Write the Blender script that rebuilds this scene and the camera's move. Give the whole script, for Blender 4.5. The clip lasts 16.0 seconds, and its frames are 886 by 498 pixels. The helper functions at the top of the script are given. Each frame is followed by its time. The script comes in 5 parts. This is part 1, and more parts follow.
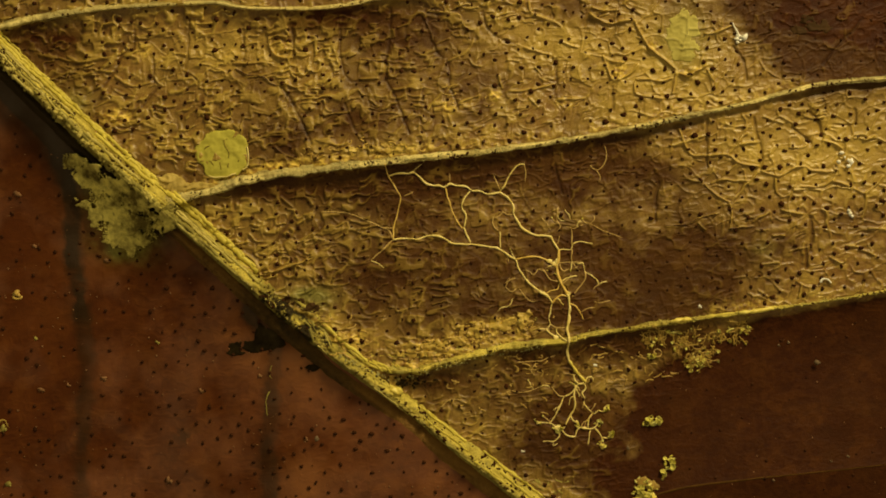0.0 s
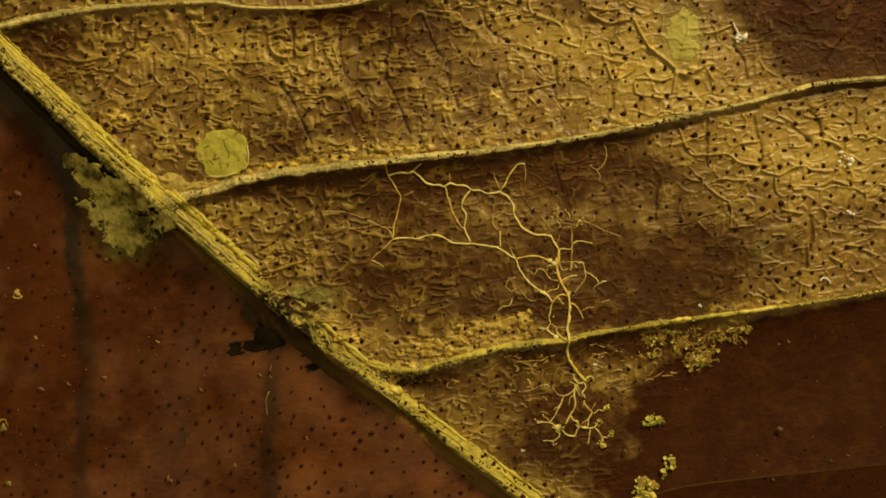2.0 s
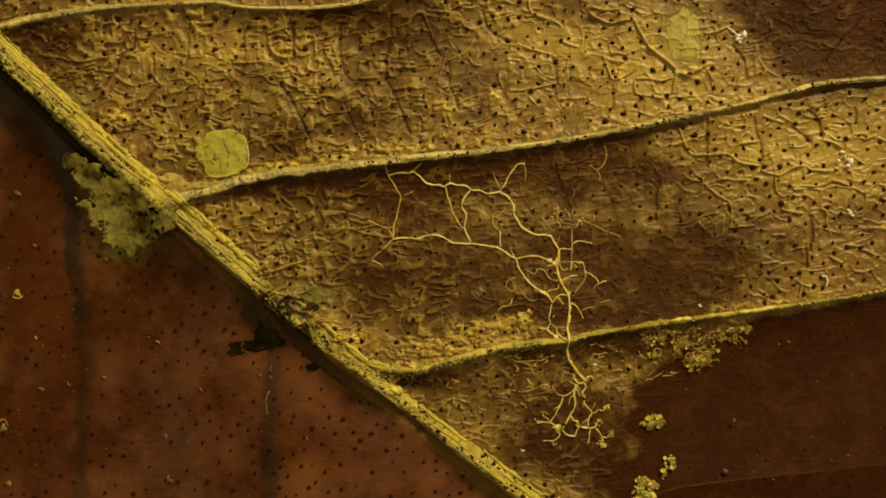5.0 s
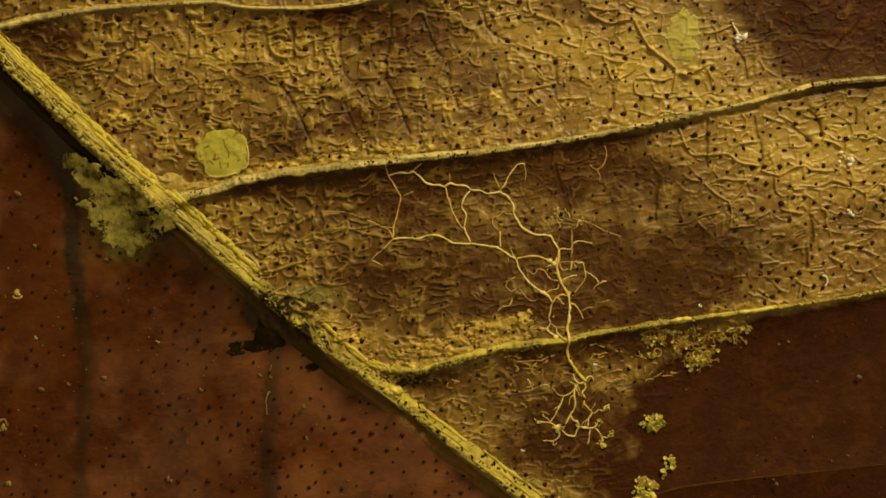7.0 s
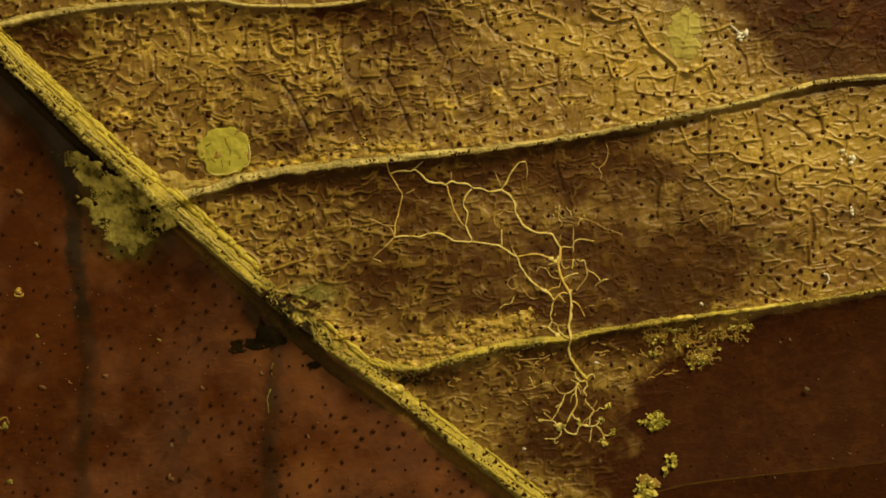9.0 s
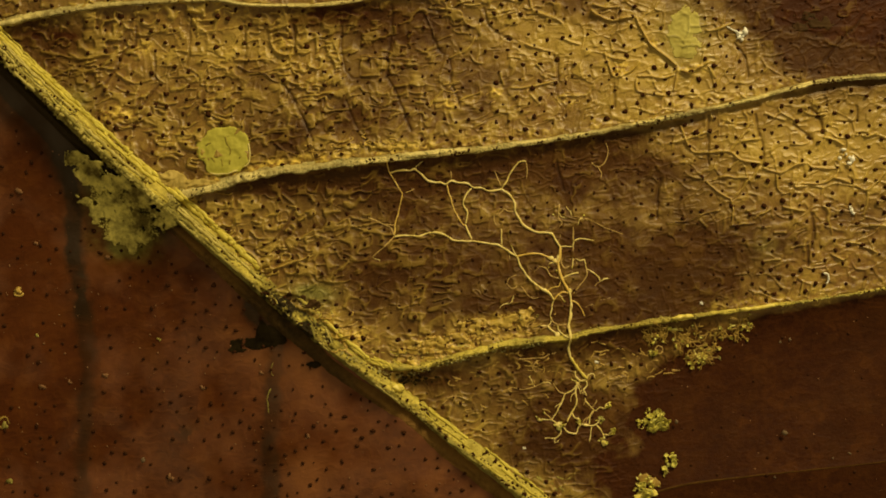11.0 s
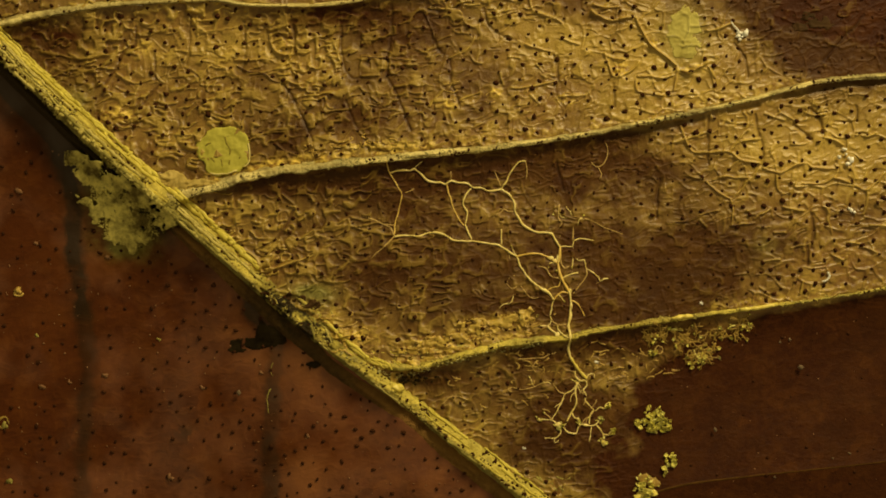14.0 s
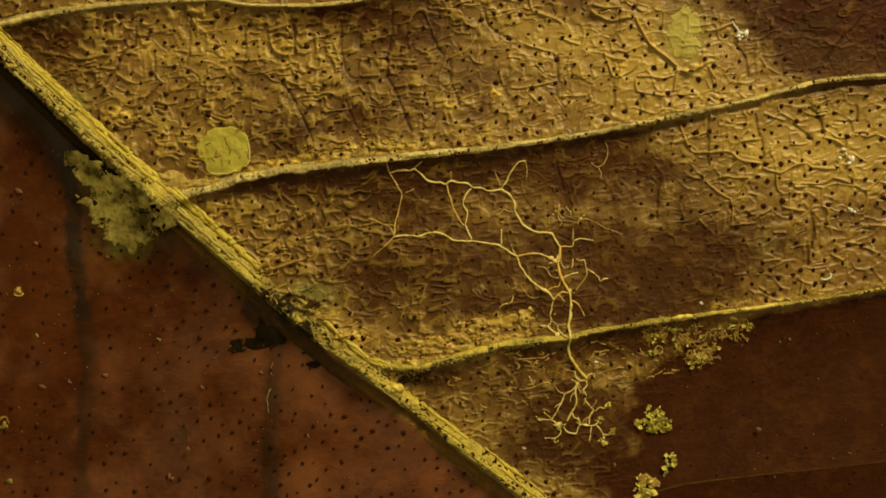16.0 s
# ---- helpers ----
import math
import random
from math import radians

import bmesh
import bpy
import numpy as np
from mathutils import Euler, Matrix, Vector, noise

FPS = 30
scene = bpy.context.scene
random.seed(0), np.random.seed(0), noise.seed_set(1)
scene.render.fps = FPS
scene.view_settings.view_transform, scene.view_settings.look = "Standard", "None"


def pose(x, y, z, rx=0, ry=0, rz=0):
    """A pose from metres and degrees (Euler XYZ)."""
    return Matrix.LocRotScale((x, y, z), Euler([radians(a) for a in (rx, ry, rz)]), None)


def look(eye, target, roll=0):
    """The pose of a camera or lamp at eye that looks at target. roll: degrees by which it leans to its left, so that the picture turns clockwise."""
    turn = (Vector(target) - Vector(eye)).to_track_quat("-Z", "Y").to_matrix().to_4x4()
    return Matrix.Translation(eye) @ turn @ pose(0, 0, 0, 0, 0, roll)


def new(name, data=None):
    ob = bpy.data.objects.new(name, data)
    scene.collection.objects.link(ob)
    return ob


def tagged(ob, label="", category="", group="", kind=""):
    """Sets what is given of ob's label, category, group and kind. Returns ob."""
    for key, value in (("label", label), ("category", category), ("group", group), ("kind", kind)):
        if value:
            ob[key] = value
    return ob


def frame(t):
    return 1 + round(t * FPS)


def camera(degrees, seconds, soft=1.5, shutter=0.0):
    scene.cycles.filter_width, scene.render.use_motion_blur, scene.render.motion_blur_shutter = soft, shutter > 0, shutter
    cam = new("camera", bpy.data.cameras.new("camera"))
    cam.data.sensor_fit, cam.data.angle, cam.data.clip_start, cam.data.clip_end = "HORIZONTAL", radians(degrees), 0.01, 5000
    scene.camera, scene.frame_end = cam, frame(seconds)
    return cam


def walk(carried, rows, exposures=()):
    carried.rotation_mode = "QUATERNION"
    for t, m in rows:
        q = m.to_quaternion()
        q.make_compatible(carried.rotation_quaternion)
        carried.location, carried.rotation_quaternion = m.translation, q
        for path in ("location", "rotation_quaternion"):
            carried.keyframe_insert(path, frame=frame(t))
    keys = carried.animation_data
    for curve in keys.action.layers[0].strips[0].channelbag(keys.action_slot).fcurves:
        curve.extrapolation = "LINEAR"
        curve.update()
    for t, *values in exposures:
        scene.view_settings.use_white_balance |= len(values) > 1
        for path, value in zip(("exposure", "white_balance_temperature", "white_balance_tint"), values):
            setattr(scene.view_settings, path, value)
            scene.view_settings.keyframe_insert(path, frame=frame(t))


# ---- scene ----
# A dead leaf seen from close above, underside up. U is the drawing unit (1/20 mm);
# places on the leaf are given as (u, v): u to the right, v down the sheet.
U = 5e-5
D = 0.1077                      # height of the lens over the leaf's vein crests
MM = 0.001

cam = camera(40.0, 16.0, soft=1.8)


def over(du, dv):
    return pose(du * U, -dv * U, D)


walk(cam, [(0.0, over(0, -1.0)), (0.3, over(0, 0.4)), (1.0, over(0, 0)), (4.2, over(0, 0)), (6.3, over(0, 0)),
           (8.5, over(0, 0.2)), (8.6, over(-2.3, 2.3)), (8.9, over(-2.6, 3.3)), (9.1, over(-2.7, 3.6)), (9.6, over(-2.6, 4.2)),
           (11.3, over(-2.5, 4.5)), (13.0, over(-2.2, 4.5)), (16.0, over(-2.2, 4.5))])

# ---- light ----
world = bpy.data.worlds.new("world")
scene.world = world
world.use_nodes = True
world.node_tree.nodes["Background"].inputs[0].default_value = (1.0, 0.78, 0.36, 1)
world.node_tree.nodes["Background"].inputs[1].default_value = 0.23

lamp = new("lamp_light", bpy.data.lights.new("lamp_light", "AREA"))
lamp.data.shape = "DISK"
lamp.data.size = 0.075
lamp.data.energy = 0.75
lamp.data.color = (1.0, 0.80, 0.415)
lamp.matrix_world = look((0.125, 0.205, 0.15), (0.0, 0.0, 0))
scene.view_settings.exposure = 0.0


# ---- numbers: noise and cells over the sheet ----
def vnoise(u, v, size, seed):
    """Smooth value noise, 0 to 1."""
    tab = np.random.RandomState(seed).rand(128, 128)
    a, b = np.asarray(u, float) / size + 511.3, np.asarray(v, float) / size + 517.7
    i, j = np.floor(a).astype(int), np.floor(b).astype(int)
    f, g = a - i, b - j
    f, g = f * f * (3 - 2 * f), g * g * (3 - 2 * g)
    i0, i1, j0, j1 = i % 128, (i + 1) % 128, j % 128, (j + 1) % 128
    return (tab[i0, j0] * (1 - f) + tab[i1, j0] * f) * (1 - g) + (tab[i0, j1] * (1 - f) + tab[i1, j1] * f) * g


def fnoise(u, v, size, seed, n=3):
    out, amp, tot = 0, 1.0, 0
    for k in range(n):
        out = out + amp * vnoise(u, v, size / 2 ** k, seed + 17 * k)
        tot += amp
        amp *= 0.5
    return out / tot


def cells(u, v, su, sv, seed):
    """Cell net: distance to the nearest cell wall (in sheet units) and a random number per cell."""
    rs = np.random.RandomState(seed)
    ju, jv, idr = rs.rand(128, 128), rs.rand(128, 128), rs.rand(128, 128)
    a, b = u / su + 300, v / sv + 300
    i, j = np.floor(a).astype(int), np.floor(b).astype(int)
    f1 = np.full(a.shape, 9.0)
    f2 = np.full(a.shape, 9.0)
    cid = np.zeros(a.shape)
    for p in (-1, 0, 1):
        for q in (-1, 0, 1):
            ii, jj = (i + p) % 128, (j + q) % 128
            d = np.hypot(i + p + ju[ii, jj] - a, j + q + jv[ii, jj] - b)
            near = d < f1
            f2 = np.where(near, f1, np.minimum(f2, d))
            cid = np.where(near, idr[ii, jj], cid)
            f1 = np.where(near, d, f1)
    return (f2 - f1) * 0.5 * math.sqrt(su * sv), cid


def ease(a, b, x):
    t = np.clip((x - a) / (b - a), 0, 1)
    return t * t * (3 - 2 * t)


def spot(u, v, cu, cv, ru, rv):
    return np.exp(-((u - cu) / ru) ** 2 - ((v - cv) / rv) ** 2)


# ---- the leaf's plan ----
MIDRIB = np.array([(-1500, -1230), (-80, 18), (0, 92), (95, 185), (200, 284), (330, 395), (490, 538), (600, 628), (700, 700), (820, 795),
                   (960, 902), (1100, 1005), (2400, 1960)], float)
VEIN_A = np.array([(-60, 62), (0, 44), (100, 24), (200, 11), (370, 2), (430, 11), (540, 13), (610, 7), (700, -10), (820, -30), (1000, -60), (1300, -110), (2600, -330)], float)
VEIN_B = np.array([(290, 366), (340, 345), (400, 325), (450, 311), (560, 297), (700, 281), (850, 266), (1000, 246), (1130, 222), (1200, 207),
                   (1320, 181), (1430, 152), (1490, 143), (1568, 137), (1650, 126), (1800, 100), (2100, 48), (2600, -40)], float)
VEIN_C = np.array([(640, 668), (690, 664), (740, 655), (820, 632), (900, 612), (990, 602), (1080, 585), (1200, 567), (1330, 549), (1430, 536),
                   (1568, 514), (1700, 491), (2000, 438), (2600, 330)], float)
VEIN_D = np.array([(1040, 985), (1120, 900), (1190, 866), (1330, 846), (1568, 820), (1800, 785), (2600, 660)], float)
STEP = np.array([365, 312])
VEINS = [VEIN_A - 2 * STEP, VEIN_A - STEP, VEIN_A, VEIN_B, VEIN_C, VEIN_D, VEIN_D + STEP, VEIN_D + 2 * STEP]
LEFT_A = np.array([(60, 200), (108, 270), (122, 330), (128, 420), (142, 540), (150, 640), (150, 760), (142, 900), (138, 1000), (132, 1200), (120, 1500)], float)
LEFT_B = np.array([(440, 560), (486, 610), (480, 690), (474, 780), (480, 900), (478, 1010), (475, 1200), (470, 1600)], float)


def off_midrib(u, v):
    """Signed distance from the midrib's line: positive above and to its right."""
    along = np.interp(v, MIDRIB[:, 1], MIDRIB[:, 0])
    return (u - along) * 0.66


def base_height(u, v):
    """The blade without its fine relief, in metres: dished between the side veins, falling away past the midrib."""
    u, v = np.broadcast_arrays(np.asarray(u, float), np.asarray(v, float))
    d = off_midrib(u, v)
    lines = [np.interp(u, p[:, 0], p[:, 1]) for p in VEINS]
    deep = [1.0, 1.0, 0.9, 1.0, 2.6, 0.3, 0.8]
    z = np.zeros(u.shape)
    for k in range(len(lines) - 1):
        gap = np.maximum(lines[k + 1] - lines[k], 40)
        q = np.clip((v - lines[k]) / gap, 0, 1)
        inside = (v >= lines[k]) & (v < lines[k + 1])
        dep = deep[k]
        if k == 2:
            dep = 1.0 - 0.45 * ease(700, 1000, u)
        if k == 3:
            dep = 1.05 - 0.85 * ease(1050, 1350, u)
        if k == 4:
            dep = 0.9 + 0.9 * ease(1000, 1330, u)
        sharp = 0.11 if k != 4 else 0.11 + 0.12 * ease(1000, 1250, u)
        bowl = (1 - np.exp(-q / sharp)) * (1 - q) ** 0.8
        z = np.where(inside, -dep * bowl, z)
    z = z + 0.35 * (vnoise(u, v, 170, 5) - 0.5) + 0.18 * (vnoise(u, v, 70, 6) - 0.5)
    far = np.clip(d - 1100, 0, None) * U / MM
    z = z - 0.05 * far ** 1.55
    # the half below the midrib hangs lower
    dl = np.clip(-d, 0, None) * U / MM
    low = -0.4 + 0.3 * ease(430, 560, u) - 0.9 * ease(430, 200, u) * ease(0, 60, -d) - (5.2 - 2.0 * ease(300, 600, u)) * (1 - np.exp(-dl / 19.0)) + 0.6 * (vnoise(u, v, 150, 8) - 0.5) + 0.2 * (vnoise(u, v, 50, 9) - 0.5)
    for p in (LEFT_A, LEFT_B):
        low = low + 0.14 * np.exp(-((u - np.interp(v, p[:, 1], p[:, 0])) / 15) ** 2)
    z = np.where(d < 0, low * ease(0, 40, -d) + z * (1 - ease(0, 40, -d)), z)
    return z * MM


def wet_and_shade(u, v):
    """Where the tissue is dark (0 to 1): soaked, smooth patches of their own shape, plus painted-in shade."""
    n = 0.5 * fnoise(u, v, 120, 40, 4) + 0.5 * fnoise(u, v, 22, 44, 4)
    s = 1.35 * spot(u, v, 1150, 475, 170, 85) + 1.1 * spot(u, v, 1080, 553, 150, 20) + 1.0 * spot(u, v, 1060, 750, 95, 50) + 0.4 * spot(u, v, 1280, 450, 70, 50) + 0.4 * spot(u, v, 700, 60, 200, 40) + 0.12 * spot(u, v, 620, 400, 160, 50) + 0.35 * spot(u, v, 820, 720, 120, 40) + 0.5 * spot(u, v, 705, 385, 60, 45) + 0.5 * spot(u, v, 1060, 278, 95, 36) + 0.6 * spot(u, v, 1255, 500, 55, 38) + 2.0 * spot(u, v, 1540, 20, 110, 75) + 1.0 * spot(u, v, 1440, 42, 55, 34) + 0.8 * spot(u, v, 945, 795, 90, 45) + 0.7 * spot(u, v, 1005, 730, 70, 40) + 0.5 * spot(u, v, 1050, 578, 80, 24) + 0.15 * spot(u, v, 960, 690, 200, 50) + 0.15 * spot(u, v, 1030, 340, 110, 70) + 0.3 * spot(u, v, 1240, 400, 70, 40) + 0.5 * spot(u, v, 1000, 545, 70, 26) + 0.8 * spot(u, v, 1450, 45, 110, 80)
    s = s + 0.8 * spot(u, v, 600, 30, 130, 24) + 0.35 * spot(u, v, 680, 150, 120, 70) + 0.25 * spot(u, v, 560, 230, 120, 40) + 0.25 * spot(u, v, 740, 90, 80, 60) + 0.4 * spot(u, v, 870, 480, 150, 70) + 0.25 * spot(u, v, 950, 440, 240, 100)
    # the first two patches are shade below the side vein, painted in
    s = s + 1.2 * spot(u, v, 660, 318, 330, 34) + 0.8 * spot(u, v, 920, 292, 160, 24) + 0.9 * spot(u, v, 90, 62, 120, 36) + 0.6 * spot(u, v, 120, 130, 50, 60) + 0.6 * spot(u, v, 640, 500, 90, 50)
    s = s + 0.55 * spot(u, v, 500, 250, 60, 36) + 0.9 * spot(u, v, 1030, 800, 90, 70) + 0.35 * spot(u, v, 760, 560, 120, 40)
    s = s + 1.1 * spot(u, v, 1510, 60, 90, 90) + 0.7 * spot(u, v, 850, 160, 60, 60) + 0.5 * spot(u, v, 1000, 20, 60, 30) + 0.9 * spot(u, v, 1340, 12, 130, 34) + 0.4 * spot(u, v, 720, 470, 110, 50)
    s = s + 0.45 * spot(u, v, 460, 150, 50, 40) + 0.5 * spot(u, v, 640, 210, 60, 40) + 0.2 * spot(u, v, 1230, 340, 60, 50) + 0.8 * spot(u, v, 780, 672, 70, 18) + 1.0 * spot(u, v, 1095, 608, 80, 18) + 0.7 * spot(u, v, 960, 632, 60, 20) + 0.7 * spot(u, v, 1040, 556, 70, 16) + 0.5 * spot(u, v, 880, 545, 60, 24)
    s = s + 1.4 * spot(u, v, 1520, 70, 100, 60) + 0.8 * spot(u, v, 1390, 40, 60, 40) + 0.5 * spot(u, v, 1385, 430, 60, 45) + 0.35 * spot(u, v, 1300, 330, 60, 40) + 0.08 * spot(u, v, 620, 400, 100, 90) - 0.35 * spot(u, v, 430, 410, 70, 90) + 0.3 * spot(u, v, 1110, 300, 90, 50) + 0.35 * spot(u, v, 960, 640, 110, 50) + 0.4 * spot(u, v, 1110, 625, 80, 34) + 0.6 * spot(u, v, 1210, 600, 80, 26) + 0.5 * spot(u, v, 1090, 320, 130, 40)
    line = np.interp(u, VEIN_C[:, 0], VEIN_C[:, 1])
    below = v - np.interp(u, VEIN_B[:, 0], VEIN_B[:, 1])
    # the strip below the side vein is its shade, painted into the mask
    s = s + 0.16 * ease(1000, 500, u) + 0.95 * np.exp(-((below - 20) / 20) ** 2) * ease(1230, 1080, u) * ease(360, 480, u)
    edge = u + 150 * (fnoise(u, v, 60, 71, 4) - 0.5)
    # lower right: shade of the blade sloping away, painted as a dark tint
    soak_shade = 1.9 * ease(0, 30, v - line) * ease(1110, 1340, edge + 1.5 * np.minimum(v - 640, 80) + 0.1 * np.maximum(v - 720, 0))
    # below the top vein and in the far corner: damp plus painted shade
    soak_shade = np.maximum(soak_shade, 1.6 * spot(u, v, 575, 33, 85, 24) + 1.0 * spot(u, v, 110, 66, 90, 18))
    soak_shade = np.maximum(soak_shade, 1.8 * spot(u, v, 1530, 24, 170, 52) + 0.8 * spot(u, v, 1560, 50, 70, 60))
    mild = 0.90 * ease(-0.18, 1.22, s * (0.6 + 0.95 * n) + 1.3 * (n - 0.5))
    return np.clip(np.maximum(mild, soak_shade * (0.6 + 0.95 * n) + 0.9 * (n - 0.52)), 0, 1)


def goldness(u, v):
    """Where the skin flakes in golden crust."""
    s = 0.8 * spot(u, v, 868, 578, 55, 12) + 0.8 * spot(u, v, 800, 608, 45, 13) + 0.4 * spot(u, v, 905, 568, 24, 8) + spot(u, v, 700, 262, 45, 9) + spot(u, v, 205, 206, 26, 11)
    s = s + spot(u, v, 630, 600, 30, 16) + spot(u, v, 1090, 127, 14, 12) + spot(u, v, 872, 168, 18, 9) + spot(u, v, 1002, 182, 18, 9) + spot(u, v, 502, 88, 12, 14)
    s = s + 0.8 * spot(u, v, 780, 190, 22, 12) + 0.8 * spot(u, v, 255, 90, 16, 12) + 0.7 * spot(u, v, 740, 612, 60, 12) + 0.6 * spot(u, v, 570, 560, 30, 20)
    s = s + 1.3 * spot(u, v, 1225, 128, 28, 9) + 1.2 * spot(u, v, 1158, 82, 12, 8) + 1.0 * spot(u, v, 1090, 118, 16, 14) + 1.0 * spot(u, v, 870, 168, 14, 9) + 0.9 * spot(u, v, 205, 205, 22, 10)
    for p, a, b, k in ((VEIN_C, 640, 940, 0.65), (VEIN_B, 380, 760, 0.7), (VEIN_C, 1250, 1560, 0.3), (VEIN_B, 800, 1400, 0.4)):
        s = s + k * np.exp(-((np.interp(u, p[:, 0], p[:, 1]) - v - 11) / 10) ** 2) * ease(a - 40, a + 20, u) * ease(b + 40, b - 40, u)
    return np.clip(1.5 * s * (fnoise(u, v, 16, 47, 3) * 2 - 0.4), 0, 1)


def algae(u, v):
    """Soft olive film of algae."""
    s = spot(u, v, 540, 520, 46, 16) + 0.9 * spot(u, v, 130, 185, 30, 24) + 0.9 * spot(u, v, 1208, 70, 42, 50)
    s = s + 0.5 * spot(u, v, 560, 540, 30, 24) + 0.5 * spot(u, v, 1350, 440, 20, 14) + 0.5 * spot(u, v, 690, 262, 40, 10)
    low = 1.1 * spot(u, v, 180, 335, 40, 34) + 1.3 * spot(u, v, 232, 385, 52, 44) + 1.0 * spot(u, v, 225, 432, 46, 24) + 0.8 * spot(u, v, 145, 300, 24, 20)
    s = s + np.clip(1.6 * low * (1.6 * fnoise(u, v, 26, 50, 4) - 0.2), 0, 1.3)
    return np.clip(s * (0.3 + 1.2 * fnoise(u, v, 30, 49, 3)), 0, 1)


def pale(u, v):
    """Paler tissue, with soft highlights painted where the blade tilts to the lamp."""
    # broad bright spots: the tilted blade's highlights, painted in
    s = spot(u, v, 1150, 110, 130, 75) + spot(u, v, 1400, 275, 140, 65) + 0.8 * spot(u, v, 950, 65, 90, 50) + 0.5 * spot(u, v, 500, 110, 120, 50) + 0.6 * spot(u, v, 1290, 170, 90, 40) + 0.8 * spot(u, v, 370, 95, 110, 45) + 0.5 * spot(u, v, 1110, 220, 60, 40) + 0.8 * spot(u, v, 1150, 100, 60, 60) + 0.7 * spot(u, v, 1515, 230, 60, 90)
    s = s + 1.5 * spot(u, v, 535, 655, 45, 40) + 1.2 * spot(u, v, 410, 592, 40, 14) + 1.3 * spot(u, v, 540, 840, 50, 40) + 1.0 * spot(u, v, 190, 470, 60, 30) + 0.8 * spot(u, v, 450, 640, 40, 16) + 0.8 * spot(u, v, 90, 560, 50, 30) + 1.0 * spot(u, v, 560, 600, 20, 20)
    return np.clip(s * (0.4 + 1.0 * fnoise(u, v, 40, 59, 3)), 0, 1)


def band(u, v):
    """Dark tissue along the veins of the lower half, and painted shade under the midrib."""
    s = 0
    for p in (LEFT_A, LEFT_B):
        w = 2 + 28 * fnoise(u, v, 26, 57, 5)
        x = np.abs(u - np.interp(v, p[:, 1], p[:, 0]) - 14 * (fnoise(u * 0, v, 60, 56, 2) - 0.5))
        s = s + (0.68 * ease(1.3 * w, 0.4 * w, x) + 0.2 * np.exp(-(x / 26) ** 2)) * (1.15 - 0.35 * ease(540, 700, v)) * ease(180, 320, v) * (0.65 + 0.6 * fnoise(u, v, 34, 52, 3))
    s = s + 0.7 * spot(u, v, 328, 774, 20, 15) * ease(0.42, 0.6, fnoise(u, v, 12, 53, 3))
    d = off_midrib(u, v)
    # shade in the hollow below the midrib's upper end, painted dark
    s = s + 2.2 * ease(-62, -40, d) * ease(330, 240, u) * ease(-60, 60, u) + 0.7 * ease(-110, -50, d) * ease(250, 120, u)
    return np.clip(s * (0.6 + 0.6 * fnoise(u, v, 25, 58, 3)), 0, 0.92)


def smooth_line(pts, step=4.0):
    """Points every step units along a rounded line through pts."""
    p = np.asarray(pts, float)
    out = []
    for k in range(len(p) - 1):
        p0, p1, p2, p3 = p[max(k - 1, 0)], p[k], p[k + 1], p[min(k + 2, len(p) - 1)]
        n = max(2, int(np.hypot(*(p2 - p1)) / step))
        t = np.arange(n)[:, None] / n
        out.append(0.5 * (2 * p1 + (p2 - p0) * t + (2 * p0 - 5 * p1 + 4 * p2 - p3) * t ** 2 + (3 * p1 - p0 - 3 * p2 + p3) * t ** 3))
    return np.concatenate(out + [p[-1:]])


# small veins of the blade: pale raised crests and dark sunken lines, drawn into two fields one unit fine
FIELD_U, FIELD_V = np.arange(-40, 1640.0), np.arange(-40, 940.0)
CREST = np.zeros((len(FIELD_V), len(FIELD_U)))
GROOVE = np.zeros_like(CREST)
SMALL_VEINS = []


def draw_line(field, pts, wide, strong):
    p = np.asarray(pts, float)
    for k in range(len(p) - 1):
        a, b = p[k], p[k + 1]
        i0, i1 = int(min(a[0], b[0])) + 30, int(max(a[0], b[0])) + 51
        j0, j1 = int(min(a[1], b[1])) + 30, int(max(a[1], b[1])) + 51
        i0, j0 = max(i0, 0), max(j0, 0)
        uu, vv = np.meshgrid(FIELD_U[i0:i1], FIELD_V[j0:j1])
        bend = 3.0 * (vnoise(uu, vv, 14, 91) - 0.5)
        t = np.clip(((uu - a[0]) * (b[0] - a[0]) + (vv - a[1]) * (b[1] - a[1])) / max(np.sum((b - a) ** 2), 1e-6), 0, 1)
        d = np.hypot(uu + bend - a[0] - t * (b[0] - a[0]), vv + bend - a[1] - t * (b[1] - a[1]))
        spread = wide * (0.75 + 0.5 * vnoise(uu, vv, 10, 92))
        field[j0:j1, i0:i1] = np.maximum(field[j0:j1, i0:i1], strong * (0.55 + 0.7 * vnoise(uu, vv, 12, 93)) * np.exp(-(d / spread) ** 2))


def crest(*pts, strong=1.0):
    SMALL_VEINS.append((smooth_line(pts, 4.0), strong))
    draw_line(CREST, SMALL_VEINS[-1][0], 1.6, strong)


def groove(*pts):
    draw_line(GROOVE, smooth_line(pts, 4.0), 2.7, 1.15)


def field_at(field, u, v):
    i = np.clip(np.asarray(u) + 40, 0, field.shape[1] - 2.001)
    j = np.clip(np.asarray(v) + 40, 0, field.shape[0] - 2.001)
    i0, j0 = i.astype(int), j.astype(int)
    f, g = i - i0, j - j0
    return (field[j0, i0] * (1 - f) + field[j0, i0 + 1] * f) * (1 - g) + (field[j0 + 1, i0] * (1 - f) + field[j0 + 1, i0 + 1] * f) * g


crest((1203, 229), (1208, 244), (1223, 272), (1250, 274))
crest((1211, 252), (1233, 244), (1250, 239))
crest((1253, 274), (1288, 273), (1308, 287), (1343, 294))
crest((1288, 273), (1298, 259), (1310, 247), (1323, 236))
crest((1308, 254), (1342, 250))
groove((1251, 209), (1250, 244), (1250, 279), (1252, 294))
